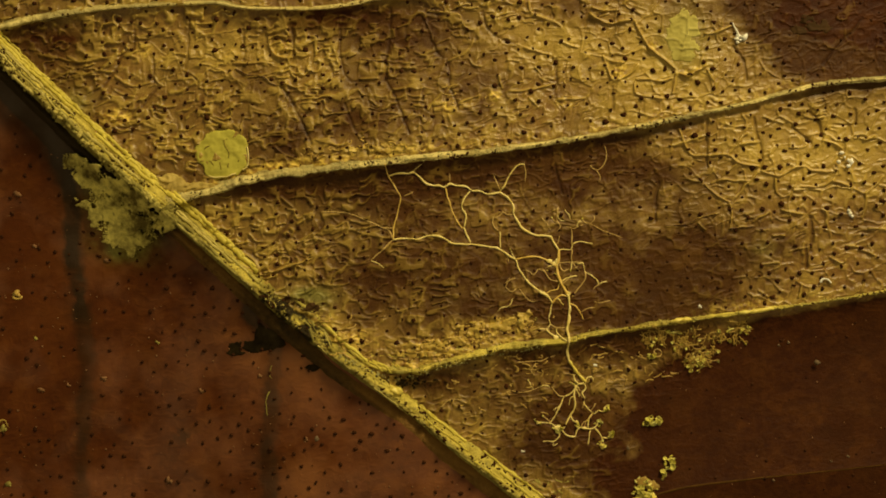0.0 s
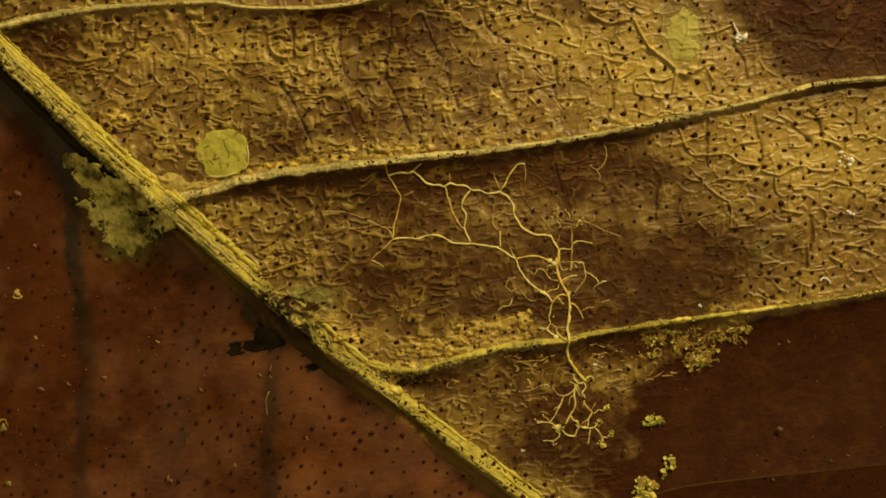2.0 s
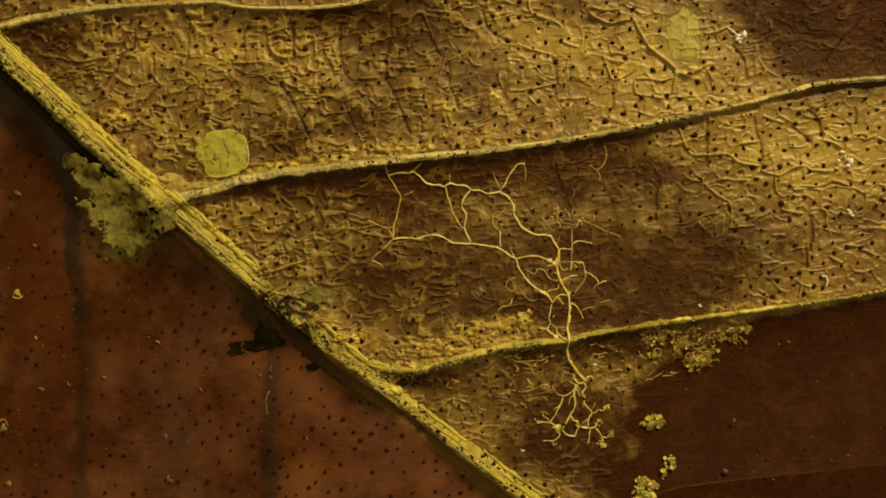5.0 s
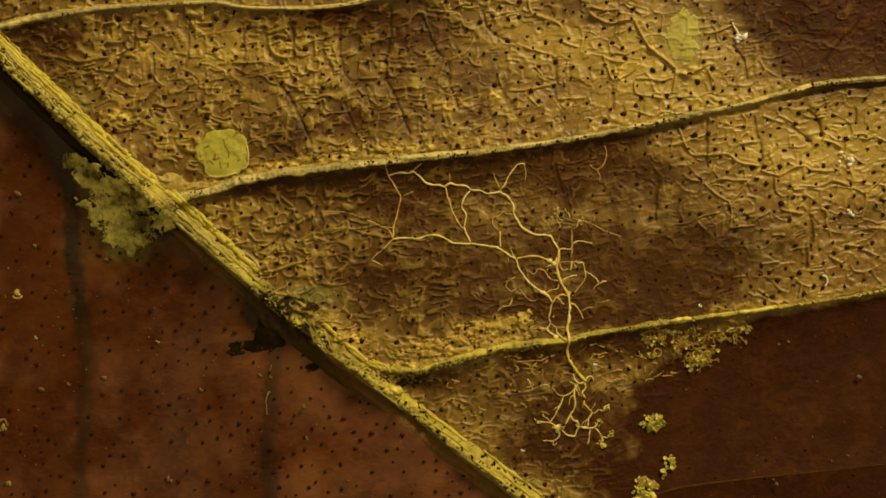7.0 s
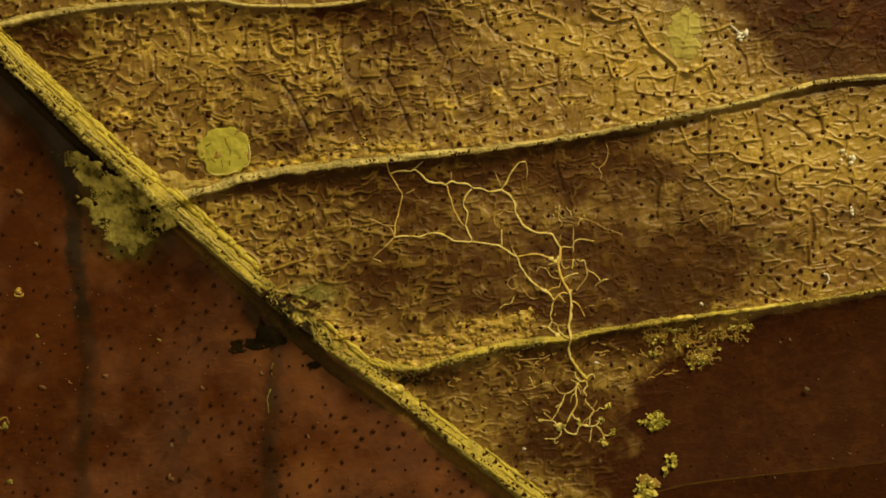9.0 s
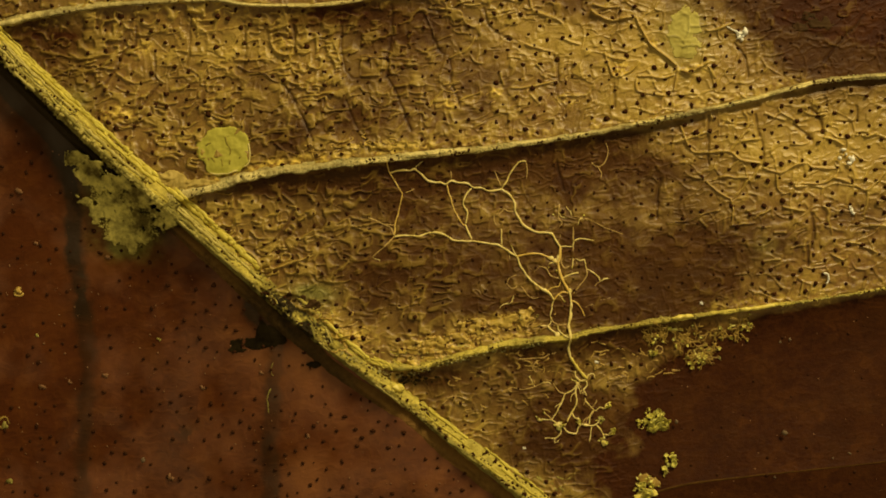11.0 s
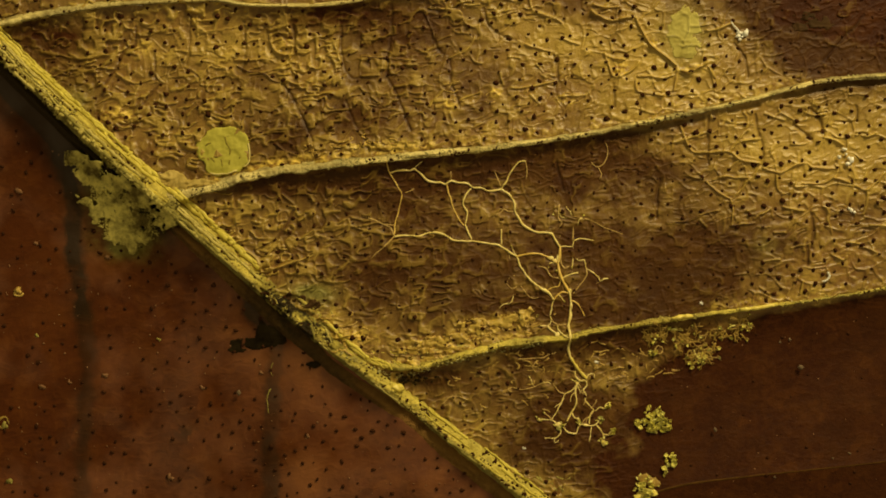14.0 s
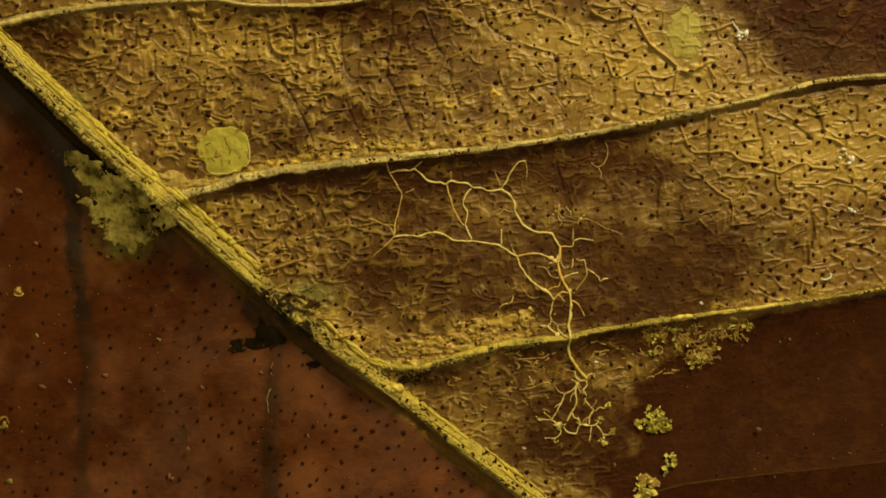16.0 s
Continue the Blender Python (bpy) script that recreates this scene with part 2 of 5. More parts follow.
groove((1334, 209), (1341, 244), (1347, 266), (1347, 299))
crest((1347, 301), (1363, 307), (1378, 310), (1398, 300), (1423, 293), (1438, 301), (1476, 303))
crest((1210, 309), (1223, 318), (1243, 321))
crest((1248, 326), (1268, 344), (1290, 356), (1298, 354), (1318, 329), (1343, 304))
crest((1260, 324), (1283, 316), (1298, 319), (1328, 319))
crest((1290, 356), (1295, 374), (1293, 402))
crest((1353, 207), (1370, 212), (1386, 217))
crest((1398, 259), (1413, 261), (1428, 256))
groove((1403, 226), (1418, 239), (1433, 251))
groove((1433, 199), (1448, 214), (1453, 234), (1455, 244))
crest((1455, 247), (1473, 252), (1488, 260))
crest((1423, 204), (1438, 209), (1458, 207))
crest((1513, 244), (1533, 246), (1548, 240))
groove((1513, 194), (1514, 219))
crest((1473, 319), (1498, 326), (1518, 336), (1533, 342), (1548, 326), (1563, 312))
crest((1418, 329), (1453, 330), (1476, 316))
crest((1373, 316), (1374, 339), (1383, 346))
crest((1383, 370), (1398, 374), (1420, 378), strong=1.6)
crest((1533, 344), (1531, 369), (1526, 384))
crest((1178, 399), (1213, 396), (1238, 386), (1268, 378))
crest((1236, 394), (1248, 406), strong=1.6)
crest((1291, 404), (1313, 402), (1333, 400))
crest((1333, 392), (1348, 382), (1363, 374))
crest((1368, 416), (1388, 417), strong=1.6)
crest((1343, 408), (1360, 406))
crest((1398, 444), (1428, 437))
groove((1433, 384), (1438, 414), (1435, 444))
groove((1426, 434), (1428, 474))
crest((1498, 434), (1523, 436))
crest((1525, 441), (1548, 450))
crest((1348, 466), (1378, 464))
crest((1298, 492), (1318, 489))
crest((1468, 454), (1488, 464), (1496, 459))
crest((1538, 404), (1566, 404))
crest((1343, 514), (1358, 524))
crest((1413, 524), (1420, 504))
crest((1045, 24), (1060, 34), (1078, 41), (1098, 37), (1116, 34), strong=1.6)
crest((1123, 36), (1133, 56), (1146, 79), (1158, 91), (1178, 106), (1193, 119), strong=1.6)
crest((1196, 122), (1195, 139), (1190, 164))
crest((1068, 99), (1075, 119), (1083, 139), (1093, 141), (1098, 134))
crest((1072, 104), (1083, 108), (1103, 109))
crest((1128, 114), (1118, 129), (1098, 140))
crest((1126, 139), (1148, 139), (1173, 144), (1188, 137))
crest((1123, 144), (1125, 164), (1138, 169), (1158, 172), (1173, 174))
crest((988, 176), (1008, 174), (1033, 172))
groove((984, 104), (984, 144), (982, 174))
groove((1083, 154), (1085, 194))
crest((1023, 122), (1028, 142), (1038, 141))
crest((993, 72), (1008, 79), (1023, 84))
crest((1248, 59), (1273, 54), (1293, 44))
crest((1203, 129), (1218, 132), (1233, 124), (1250, 116), strong=1.6)
crest((1048, 12), (1068, 17), (1093, 16))
crest((1253, 124), (1263, 142))
crest((648, 59), (663, 72), (678, 70), (688, 64))
groove((691, 14), (691, 54), (688, 84), (684, 104), (681, 144))
crest((638, 105), (663, 107), (688, 108), (713, 111), (733, 112))
crest((698, 84), (716, 87))
crest((638, 139), (670, 139), strong=1.6)
groove((684, 144), (693, 159), (701, 174), (710, 199), (725, 236))
crest((751, 24), (755, 39), (763, 59), (766, 72))
groove((766, 72), (771, 89), (781, 101))
crest((773, 77), (795, 68))
crest((735, 92), (758, 99), (768, 96))
crest((758, 19), (783, 21), (810, 24), (818, 39), (826, 49), (838, 52))
crest((813, 4), (820, 14), (846, 12))
groove((853, 19), (860, 44), (868, 56), (888, 69), (913, 76))
crest((913, 76), (938, 87), (973, 96))
crest((838, 69), (828, 89), (810, 101), (793, 107))
groove((793, 107), (795, 129), (796, 149))
crest((828, 101), (838, 114), (850, 116))
groove((795, 154), (803, 169), (811, 194))
crest((813, 181), (833, 174), (848, 169))
crest((898, 106), (918, 108))
crest((883, 134), (888, 154))
crest((903, 161), (933, 159), (958, 154), (983, 147))
groove((978, 104), (983, 124), (986, 149))
crest((948, 119), (958, 132))
crest((938, 24), (958, 29), (978, 36), (993, 46))
crest((953, 189), (938, 174))
crest((758, 194), (768, 179), (783, 164))
groove((238, 54), (236, 84), (218, 99), (188, 147), (157, 167))
crest((203, 134), (218, 144), (238, 152), (266, 146))
groove((271, 104), (273, 144))
crest((203, 159), (218, 167), (238, 172))
groove((278, 154), (260, 179), (243, 194), (223, 209), (198, 219))
crest((325, 124), (343, 132), (353, 142))
groove((335, 34), (332, 94), (328, 119))
crest((353, 139), (368, 122), (383, 121), (398, 126))
crest((413, 111), (438, 111), (468, 109), (483, 114), strong=1.6)
crest((418, 122), (438, 132), (463, 134), (478, 146), (493, 152))
groove((498, 154), (513, 174), (526, 199), (538, 224), (551, 254))
crest((476, 64), (478, 84), (488, 97), (503, 102), strong=1.6)
groove((516, 49), (518, 99), (510, 114))
crest((298, 159), (318, 164), (328, 154))
crest((353, 154), (388, 157))
crest((408, 169), (433, 167))
crest((273, 134), (278, 144), (288, 151))
crest((308, 94), (328, 96))
crest((368, 89), (393, 82))
crest((518, 129), (538, 132), (546, 122))
crest((413, 219), (428, 234))
crest((468, 482), (493, 477), (513, 470), (543, 460), strong=1.6)
groove((448, 449), (478, 434), (498, 414), (518, 379))
crest((563, 484), (578, 499), (588, 507))
crest((498, 349), (518, 366))
crest((573, 436), (588, 444), (598, 459))
groove((602, 52), (604, 111), (618, 141), (638, 142))
groove((610, 183), (626, 226), (642, 242), (650, 272))
groove((430, 44), (432, 99), (426, 129))
crest((487, 260), (505, 274), (529, 282), strong=1.6)
crest((937, 4), (941, 22), (980, 38))
groove((1527, 32), (1503, 60), (1483, 79), (1452, 119))
groove((1297, 82), (1317, 111), (1320, 140))
groove((1165, 322), (1161, 354), (1159, 389))
groove((982, 290), (986, 310), (996, 342))
# shade along the lower edge of a side vein, put in as a deep, darkened crease
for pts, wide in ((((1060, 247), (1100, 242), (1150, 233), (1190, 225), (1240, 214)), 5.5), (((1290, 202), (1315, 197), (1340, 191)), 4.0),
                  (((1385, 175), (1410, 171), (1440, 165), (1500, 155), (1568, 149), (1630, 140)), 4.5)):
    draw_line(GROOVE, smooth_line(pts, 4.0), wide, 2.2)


def wrinkles(u, v):
    """Short wavy ridges that run across the blade, broken up and uneven (0 to 1)."""
    wu = u + 16 * (vnoise(u, v, 38, 11) - 0.5) + 6 * (vnoise(u, v, 13, 12) - 0.5)
    wv = v + 0.10 * u + 20 * (vnoise(u, v, 34, 13) - 0.5) + 7 * (vnoise(u, v, 12, 14) - 0.5)
    out = 0
    for k, (lu, lv, wide, amp) in enumerate(((0.45, 1.0, 0.14, 1.0), (0.5, 1.0, 0.13, 0.9), (1.0, 0.9, 0.10, 0.4))):
        n = vnoise(wu * lu, wv * lv, (13.0, 9.0, 15.0)[k], 601 + 9 * k)
        gate = ease(0.40, 0.56, vnoise(u * 0.8, v, 13, 602 + 9 * k))
        out = out + amp * gate * np.exp(-((n - 0.5) / wide) ** 2)
    return np.clip(out, 0, 1.3)


def height(u, v, masks=False):
    """The blade with its wrinkles and its net of small veins, in metres."""
    u, v = np.broadcast_arrays(np.asarray(u, float), np.asarray(v, float))
    d = off_midrib(u, v)
    z = base_height(u, v)
    # low half: damp patches; its left edge is painted darker as light falls off
    wet_shade = np.where(d > 0, wet_and_shade(u, v), np.clip(fnoise(u, v, 70, 45, 4) * 2.4 - 0.75 + 0.6 * spot(u, v, -20, 700, 170, 400) - 0.8 * spot(u, v, 550, 690, 80, 70) - 0.5 * spot(u, v, 330, 640, 90, 60) - 0.9 * spot(u, v, 700, 830, 110, 90), 0, 1))
    wu = u + 26 * (vnoise(u, v, 50, 15) - 0.5) + 7 * (vnoise(u, v, 15, 16) - 0.5)
    wv = v + 22 * (vnoise(u, v, 50, 17) - 0.5) + 7 * (vnoise(u, v, 15, 18) - 0.5)
    e1, c1 = cells(wu, wv + 0.16 * wu, 47, 40, 21)
    e2, c2 = cells(wu, wv + 0.16 * wu, 25, 16, 22)
    wr = wrinkles(u, v)
    part_of = 0.15 + 0.85 * ease(0.30, 0.58, vnoise(u, v, 25, 29))
    net = np.exp(-(e1 / 1.25) ** 2) * part_of
    twigs = np.exp(-(e2 / 1.0) ** 2) * ease(0.5, 0.66, vnoise(u, v, 17, 28))
    upright = np.exp(-((vnoise(wu, wv * 0.22, 44, 35) - 0.5) / 0.035) ** 2) * ease(0.3, 0.5, vnoise(u, v, 40, 39))
    line = np.interp(u, VEIN_C[:, 0], VEIN_C[:, 1])
    smooth = spot(u, v, 1150, 480, 130, 62)
    soft = np.where(d > 0, 1 - np.clip((0.28 + 0.62 * ease(0, 30, v - line) * ease(1150, 1320, u + 1.5 * np.minimum(v - 640, 80) + 0.1 * np.maximum(v - 720, 0))) * wet_shade ** 2 + 0.45 * smooth, 0, 0.94), 0.10)
    local = (0.50 + 0.75 * vnoise(u, v, 60, 31)) * (0.7 + 0.5 * ease(1000, 500, u))
    ridge, dent = field_at(CREST, u, v), field_at(GROOVE, u, v)
    calm = 1 - 0.6 * np.clip(ridge + dent, 0, 1)
    dry = ease(950, 1120, u) * (1 - wet_shade)
    wr = wr * (1 - 0.35 * dry)
    rel = (0.06 + 0.06 * dry) * net * calm + 0.025 * twigs * calm + 0.20 * wr * local * calm + (0.21 + 0.07 * dry) * ridge - (0.09 + 0.05 * dry) * dent - 0.02 * upright + 0.022 * (c2 - 0.5) * np.clip(e2 / 4, 0, 1)
    rel = rel + 0.26 * goldness(u, v) * (vnoise(u * 0.5, v, 6, 36) - 0.3)
    rel = rel + 0.035 * (vnoise(u * 0.7, v, 8, 33) - 0.5) + 0.07 * (vnoise(u * 0.8, v, 22, 34) - 0.5)
    z = z + rel * soft * MM
    if masks:
        return z, np.clip(0.5 * upright + 1.5 * dent + 0.35 * np.exp(-((e1 - 3.2) / 1.6) ** 2) * part_of, 0, 1) * (0.3 + 0.7 * soft), wet_shade, c1 * 0.4 + c2 * 0.6, np.clip(0.9 * wr * local + 0.25 * net + 0.9 * ridge, 0, 1) * (0.25 + 0.75 * soft)
    return z


def lay(u, v, lift=0.0, z=None):
    """World place of the sheet's point (u, v), lift metres above the blade."""
    if z is None:
        z = height(u, v)
    z = z + lift
    f = (1 - z / D) * U
    return np.stack(np.broadcast_arrays((np.asarray(u) - 784) * f, (441 - np.asarray(v)) * f, z), -1)


# ---- materials ----
def material(name, rough=0.5, spec=0.5):
    m = bpy.data.materials.new(name)
    m.use_nodes = True
    b = m.node_tree.nodes["Principled BSDF"]
    b.inputs["Roughness"].default_value = rough
    b.inputs["Specular IOR Level"].default_value = spec
    return m, m.node_tree, b


def noise_at(nt, scale, detail=4.0, rough=0.6):
    co = nt.nodes.new("ShaderNodeTexCoord")
    n = nt.nodes.new("ShaderNodeTexNoise")
    n.inputs["Scale"].default_value, n.inputs["Detail"].default_value, n.inputs["Roughness"].default_value = scale, detail, rough
    nt.links.new(co.outputs["Object"], n.inputs["Vector"])
    return n.outputs["Fac"]


def ramp(nt, fac, *stops):
    r = nt.nodes.new("ShaderNodeValToRGB")
    el = r.color_ramp.elements
    while len(el) < len(stops):
        el.new(0.5)
    for e, (p, c) in zip(el, stops):
        e.position, e.color = p, (*c, 1)
    nt.links.new(fac, r.inputs[0])
    return r.outputs[0]


def mix(nt, fac, a, b, kind="MIX"):
    m = nt.nodes.new("ShaderNodeMix")
    m.data_type, m.blend_type = "RGBA", kind
    for sock, val in ((m.inputs[0], fac), (m.inputs[6], a), (m.inputs[7], b)):
        if isinstance(val, (int, float)):
            sock.default_value = val
        elif isinstance(val, tuple):
            sock.default_value = (*val, 1)
        else:
            nt.links.new(val, sock)
    return m.outputs[2]


def bump(nt, bsdf, fac, strength, dist):
    b = nt.nodes.new("ShaderNodeBump")
    b.inputs["Strength"].default_value, b.inputs["Distance"].default_value = strength, dist
    nt.links.new(fac, b.inputs["Height"])
    nt.links.new(b.outputs[0], bsdf.inputs["Normal"])


def attr(nt, name):
    a = nt.nodes.new("ShaderNodeAttribute")
    a.attribute_name = name
    return a.outputs["Fac"]


def blade_material(name, tan, dark, gold, wet_shade_tint, rough, relief, grain=0.30):
    m, nt, b = material(name, rough, 0.45)
    n1, n2, n3 = noise_at(nt, 260, 5, 0.65), noise_at(nt, 1900, 4), noise_at(nt, 70, 3)
    c = ramp(nt, n1, (0.34, dark), (0.5, tan), (0.68, gold))
    c = mix(nt, grain, c, ramp(nt, n2, (0.40, dark), (0.60, gold)))
    c = mix(nt, ramp(nt, n3, (0.40, (0, 0, 0)), (0.62, (0.55, 0.55, 0.55))), c, tuple(k * x for k, x in zip((0.92, 1.12, 1.05) if tan[0] > 0.2 else (1.5, 1.55, 1.5), tan)))
    cell = ramp(nt, attr(nt, "cell"), (0.15, tuple(0.75 * x for x in tan)), (0.85, tuple(1.25 * x for x in tan)))
    c = mix(nt, 0.4, c, cell)
    c = mix(nt, ramp(nt, attr(nt, "cell"), (0.84, (0, 0, 0)), (0.9, (0.25, 0.25, 0.25))), c, gold)
    # gold tint on the ridges paints their glints along with paler tissue
    c = mix(nt, ramp(nt, attr(nt, "net"), (0.1, (0, 0, 0)), (0.9, (0.5, 0.5, 0.5))), c, tuple(1.05 * x for x in gold))
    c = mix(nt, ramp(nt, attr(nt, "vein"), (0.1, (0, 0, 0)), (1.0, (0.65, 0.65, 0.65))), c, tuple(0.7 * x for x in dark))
    c = mix(nt, ramp(nt, attr(nt, "pale"), (0.0, (0, 0, 0)), (1.0, (0.5, 0.5, 0.5))), c, tuple(1.15 * x for x in gold))
    # darker tint, for soaked tissue and for the painted shade alike
    damp = mix(nt, 1.0, c, wet_shade_tint, "MULTIPLY")
    c = mix(nt, attr(nt, "wet_shade"), c, damp)
    # ridge glints painted once more, over the dark tint
    c = mix(nt, ramp(nt, attr(nt, "net"), (0.40, (0, 0, 0)), (0.95, (0.24, 0.24, 0.24))), c, tuple(0.8 * x for x in gold))
    c = mix(nt, attr(nt, "gold"), c, ramp(nt, n2, (0.4, tan), (0.58, (0.80, 0.58, 0.10))))
    c = mix(nt, attr(nt, "algae"), c, ramp(nt, n2, (0.35, (0.16, 0.135, 0.026)), (0.65, (0.30, 0.265, 0.06))))
    # one dark colour for the low veins and the midrib's painted shade
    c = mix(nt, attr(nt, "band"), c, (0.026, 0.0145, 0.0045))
    nt.links.new(c, b.inputs["Base Color"])
    r = nt.nodes.new("ShaderNodeMapRange")
    r.inputs[3].default_value, r.inputs[4].default_value = rough, rough + 0.2
    nt.links.new(attr(nt, "wet_shade"), r.inputs[0])
    nt.links.new(r.outputs[0], b.inputs["Roughness"])
    sp = nt.nodes.new("ShaderNodeMapRange")
    sp.inputs[3].default_value, sp.inputs[4].default_value = 0.6, 0.12
    nt.links.new(attr(nt, "wet_shade"), sp.inputs[0])
    nt.links.new(sp.outputs[0], b.inputs["Specular IOR Level"])
    bump(nt, b, noise_at(nt, 4000, 4, 0.65), relief, 0.00008)
    return m


def speckled(name, a, b_, scale, rough=0.6, spec=0.4, relief=0.4, fleck=None, lo=0.32, hi=0.68):
    m, nt, b = material(name, rough, spec)
    c = ramp(nt, noise_at(nt, scale, 5, 0.7), (lo, a), (hi, b_))
    if fleck:
        c = mix(nt, ramp(nt, noise_at(nt, scale * 3.1, 3), (0.60, (0, 0, 0)), (0.68, (1, 1, 1))), c, fleck)
    nt.links.new(c, b.inputs["Base Color"])
    bump(nt, b, noise_at(nt, scale * 2, 4), relief, 0.00006)
    return m


BLADE = blade_material("leaf_tan", (0.250, 0.132, 0.022), (0.132, 0.047, 0.007), (0.59, 0.425, 0.076), (0.185, 0.088, 0.075), 0.36, 0.7)
BLADE_LOW = blade_material("leaf_red_brown", (0.145, 0.041, 0.0075), (0.084, 0.0225, 0.0045), (0.255, 0.088, 0.0145), (0.60, 0.55, 0.55), 0.6, 0.3, 0.12)


def rib_material(name, straw, bright, grey, gap):
    """Fibrous vein: long straw and bright fibres, dark gaps between them, grey-green crust in places."""
    m, nt, b = material(name, 0.6, 0.1)
    c = ramp(nt, attr(nt, "fib"), (0.22, gap), (0.42, straw), (0.65, bright))
    c = mix(nt, 0.25, c, ramp(nt, noise_at(nt, 2000, 4, 0.7), (0.43, tuple(0.5 * x for x in straw)), (0.52, straw), (0.6, tuple(1.15 * x for x in bright))))
    c = mix(nt, 0.25, c, ramp(nt, noise_at(nt, 600, 4, 0.7), (0.42, tuple(0.5 * x for x in straw)), (0.58, bright)))
    c = mix(nt, ramp(nt, attr(nt, "crest"), (0.2, (0, 0, 0)), (1.0, (0.4, 0.4, 0.4))), c, tuple(1.1 * x for x in bright))
    c = mix(nt, attr(nt, "crust"), c, ramp(nt, noise_at(nt, 2600, 3), (0.4, gap), (0.55, grey)))
    # soot, and on the flank also shade painted in the same colour
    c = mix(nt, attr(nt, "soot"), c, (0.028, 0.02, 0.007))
    nt.links.new(c, b.inputs["Base Color"])
    bump(nt, b, noise_at(nt, 2000, 4, 0.7), 1.0, 0.0003)
    return m


RIB = rib_material("rib_straw", (0.43, 0.345, 0.058), (0.73, 0.61, 0.12), (0.32, 0.29, 0.085), (0.20, 0.14, 0.03))
RIB_GOLD = speckled("rib_fibre_gold", (0.46, 0.37, 0.04), (0.80, 0.69, 0.12), 700, 0.5, 0.3, 0.7)
RIB_STRAW = speckled("rib_fibre_straw", (0.40, 0.33, 0.07), (0.70, 0.60, 0.18), 800, 0.55, 0.25, 0.7)
RIB_OLIVE = speckled("rib_fibre_olive", (0.17, 0.14, 0.03), (0.46, 0.40, 0.09), 600, 0.6, 0.2, 0.8)
RIB_GREY = rib_material("side_vein_straw", (0.50, 0.40, 0.12), (0.86, 0.73, 0.29), (0.44, 0.38, 0.16), (0.16, 0.11, 0.03))
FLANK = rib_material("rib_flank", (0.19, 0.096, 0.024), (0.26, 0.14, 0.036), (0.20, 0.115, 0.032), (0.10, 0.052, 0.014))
# dark vein colour with the shade of the lower right mixed in
VEIN_SHADED = speckled("vein_shaded", (0.05, 0.024, 0.005), (0.11, 0.054, 0.011), 700, 0.8, 0.05, 0.3)
RIB_DARK = speckled("vein_dark_olive", (0.036, 0.020, 0.006), (0.075, 0.038, 0.011), 300, 0.75, 0.1, 0.5)
SMALL = speckled("small_vein_tan", (0.33, 0.20, 0.042), (0.56, 0.39, 0.09), 1500, 0.45, 0.4, 0.4)
ROOT_PALE = speckled("vein_root_pale", (0.34, 0.235, 0.05), (0.62, 0.48, 0.14), 500, 0.6, 0.15, 0.6)
SMALL_DARK = speckled("small_vein_dark", (0.05, 0.02, 0.0045), (0.10, 0.045, 0.010), 1500, 0.5, 0.3, 0.4)
BLACK = speckled("black_crust", (0.026, 0.010, 0.004), (0.065, 0.024, 0.008), 3000, 0.85, 0.05)
SOOT = speckled("soot_mould", (0.010, 0.007, 0.003), (0.035, 0.025, 0.010), 900, 0.9, 0.0, 0.8)
SLIME = speckled("slime_yellow", (0.84, 0.66, 0.17), (0.96, 0.83, 0.34), 1500, 0.35, 0.5, 0.3)
SLIME_BRIGHT = speckled("slime_bright", (0.70, 0.55, 0.08), (0.90, 0.78, 0.18), 900, 0.4, 0.5, 0.4)
SLIME_ORANGE = speckled("slime_orange", (0.72, 0.47, 0.08), (0.86, 0.63, 0.17), 1500, 0.35, 0.5, 0.3)
SLIME_FAINT = speckled("slime_trace", (0.44, 0.29, 0.08), (0.66, 0.47, 0.16), 1500, 0.5, 0.4, 0.3)
GRAIN = speckled("slime_grain", (0.54, 0.48, 0.06), (0.86, 0.80, 0.20), 2500, 0.45, 0.5, 0.4)
tree = GRAIN.node_tree
info = tree.nodes.new("ShaderNodeObjectInfo")
base = tree.nodes["Principled BSDF"].inputs["Base Color"]
tinted = mix(tree, 0.7, base.links[0].from_socket, ramp(tree, info.outputs["Random"], (0.1, (0.42, 0.34, 0.035)), (0.5, (0.72, 0.65, 0.085)), (0.95, (0.90, 0.86, 0.30))))
tree.links.new(tinted, base)
GOLD = speckled("golden_crust", (0.42, 0.26, 0.04), (0.75, 0.52, 0.12), 1100, 0.45, 0.5, 0.8)
LICHEN = speckled("green_lichen", (0.36, 0.33, 0.040), (0.60, 0.55, 0.085), 330, 0.7, 0.3, 0.6)
FUZZ = speckled("grey_green_fuzz", (0.14, 0.105, 0.022), (0.80, 0.70, 0.18), 420, 0.85, 0.2, 1.0, (0.10, 0.075, 0.02), 0.40, 0.60)
RIB_GRAIN = speckled("straw_crust", (0.30, 0.25, 0.06), (0.62, 0.52, 0.13), 900, 0.6, 0.25, 0.6)
FAN = speckled("fan_gold_brown", (0.22, 0.13, 0.022), (0.46, 0.31, 0.055), 900, 0.5, 0.4, 0.6)
SHEET = speckled("golden_skin", (0.34, 0.21, 0.03), (0.66, 0.48, 0.09), 800, 0.45, 0.5, 0.8)
FUZZ_PALE = speckled("pale_crust", (0.24, 0.21, 0.06), (0.50, 0.45, 0.18), 1500, 0.75, 0.3, 0.6)
LICHEN_PALE = speckled("pale_lichen", (0.36, 0.30, 0.06), (0.58, 0.52, 0.14), 400, 0.7, 0.2, 0.6)
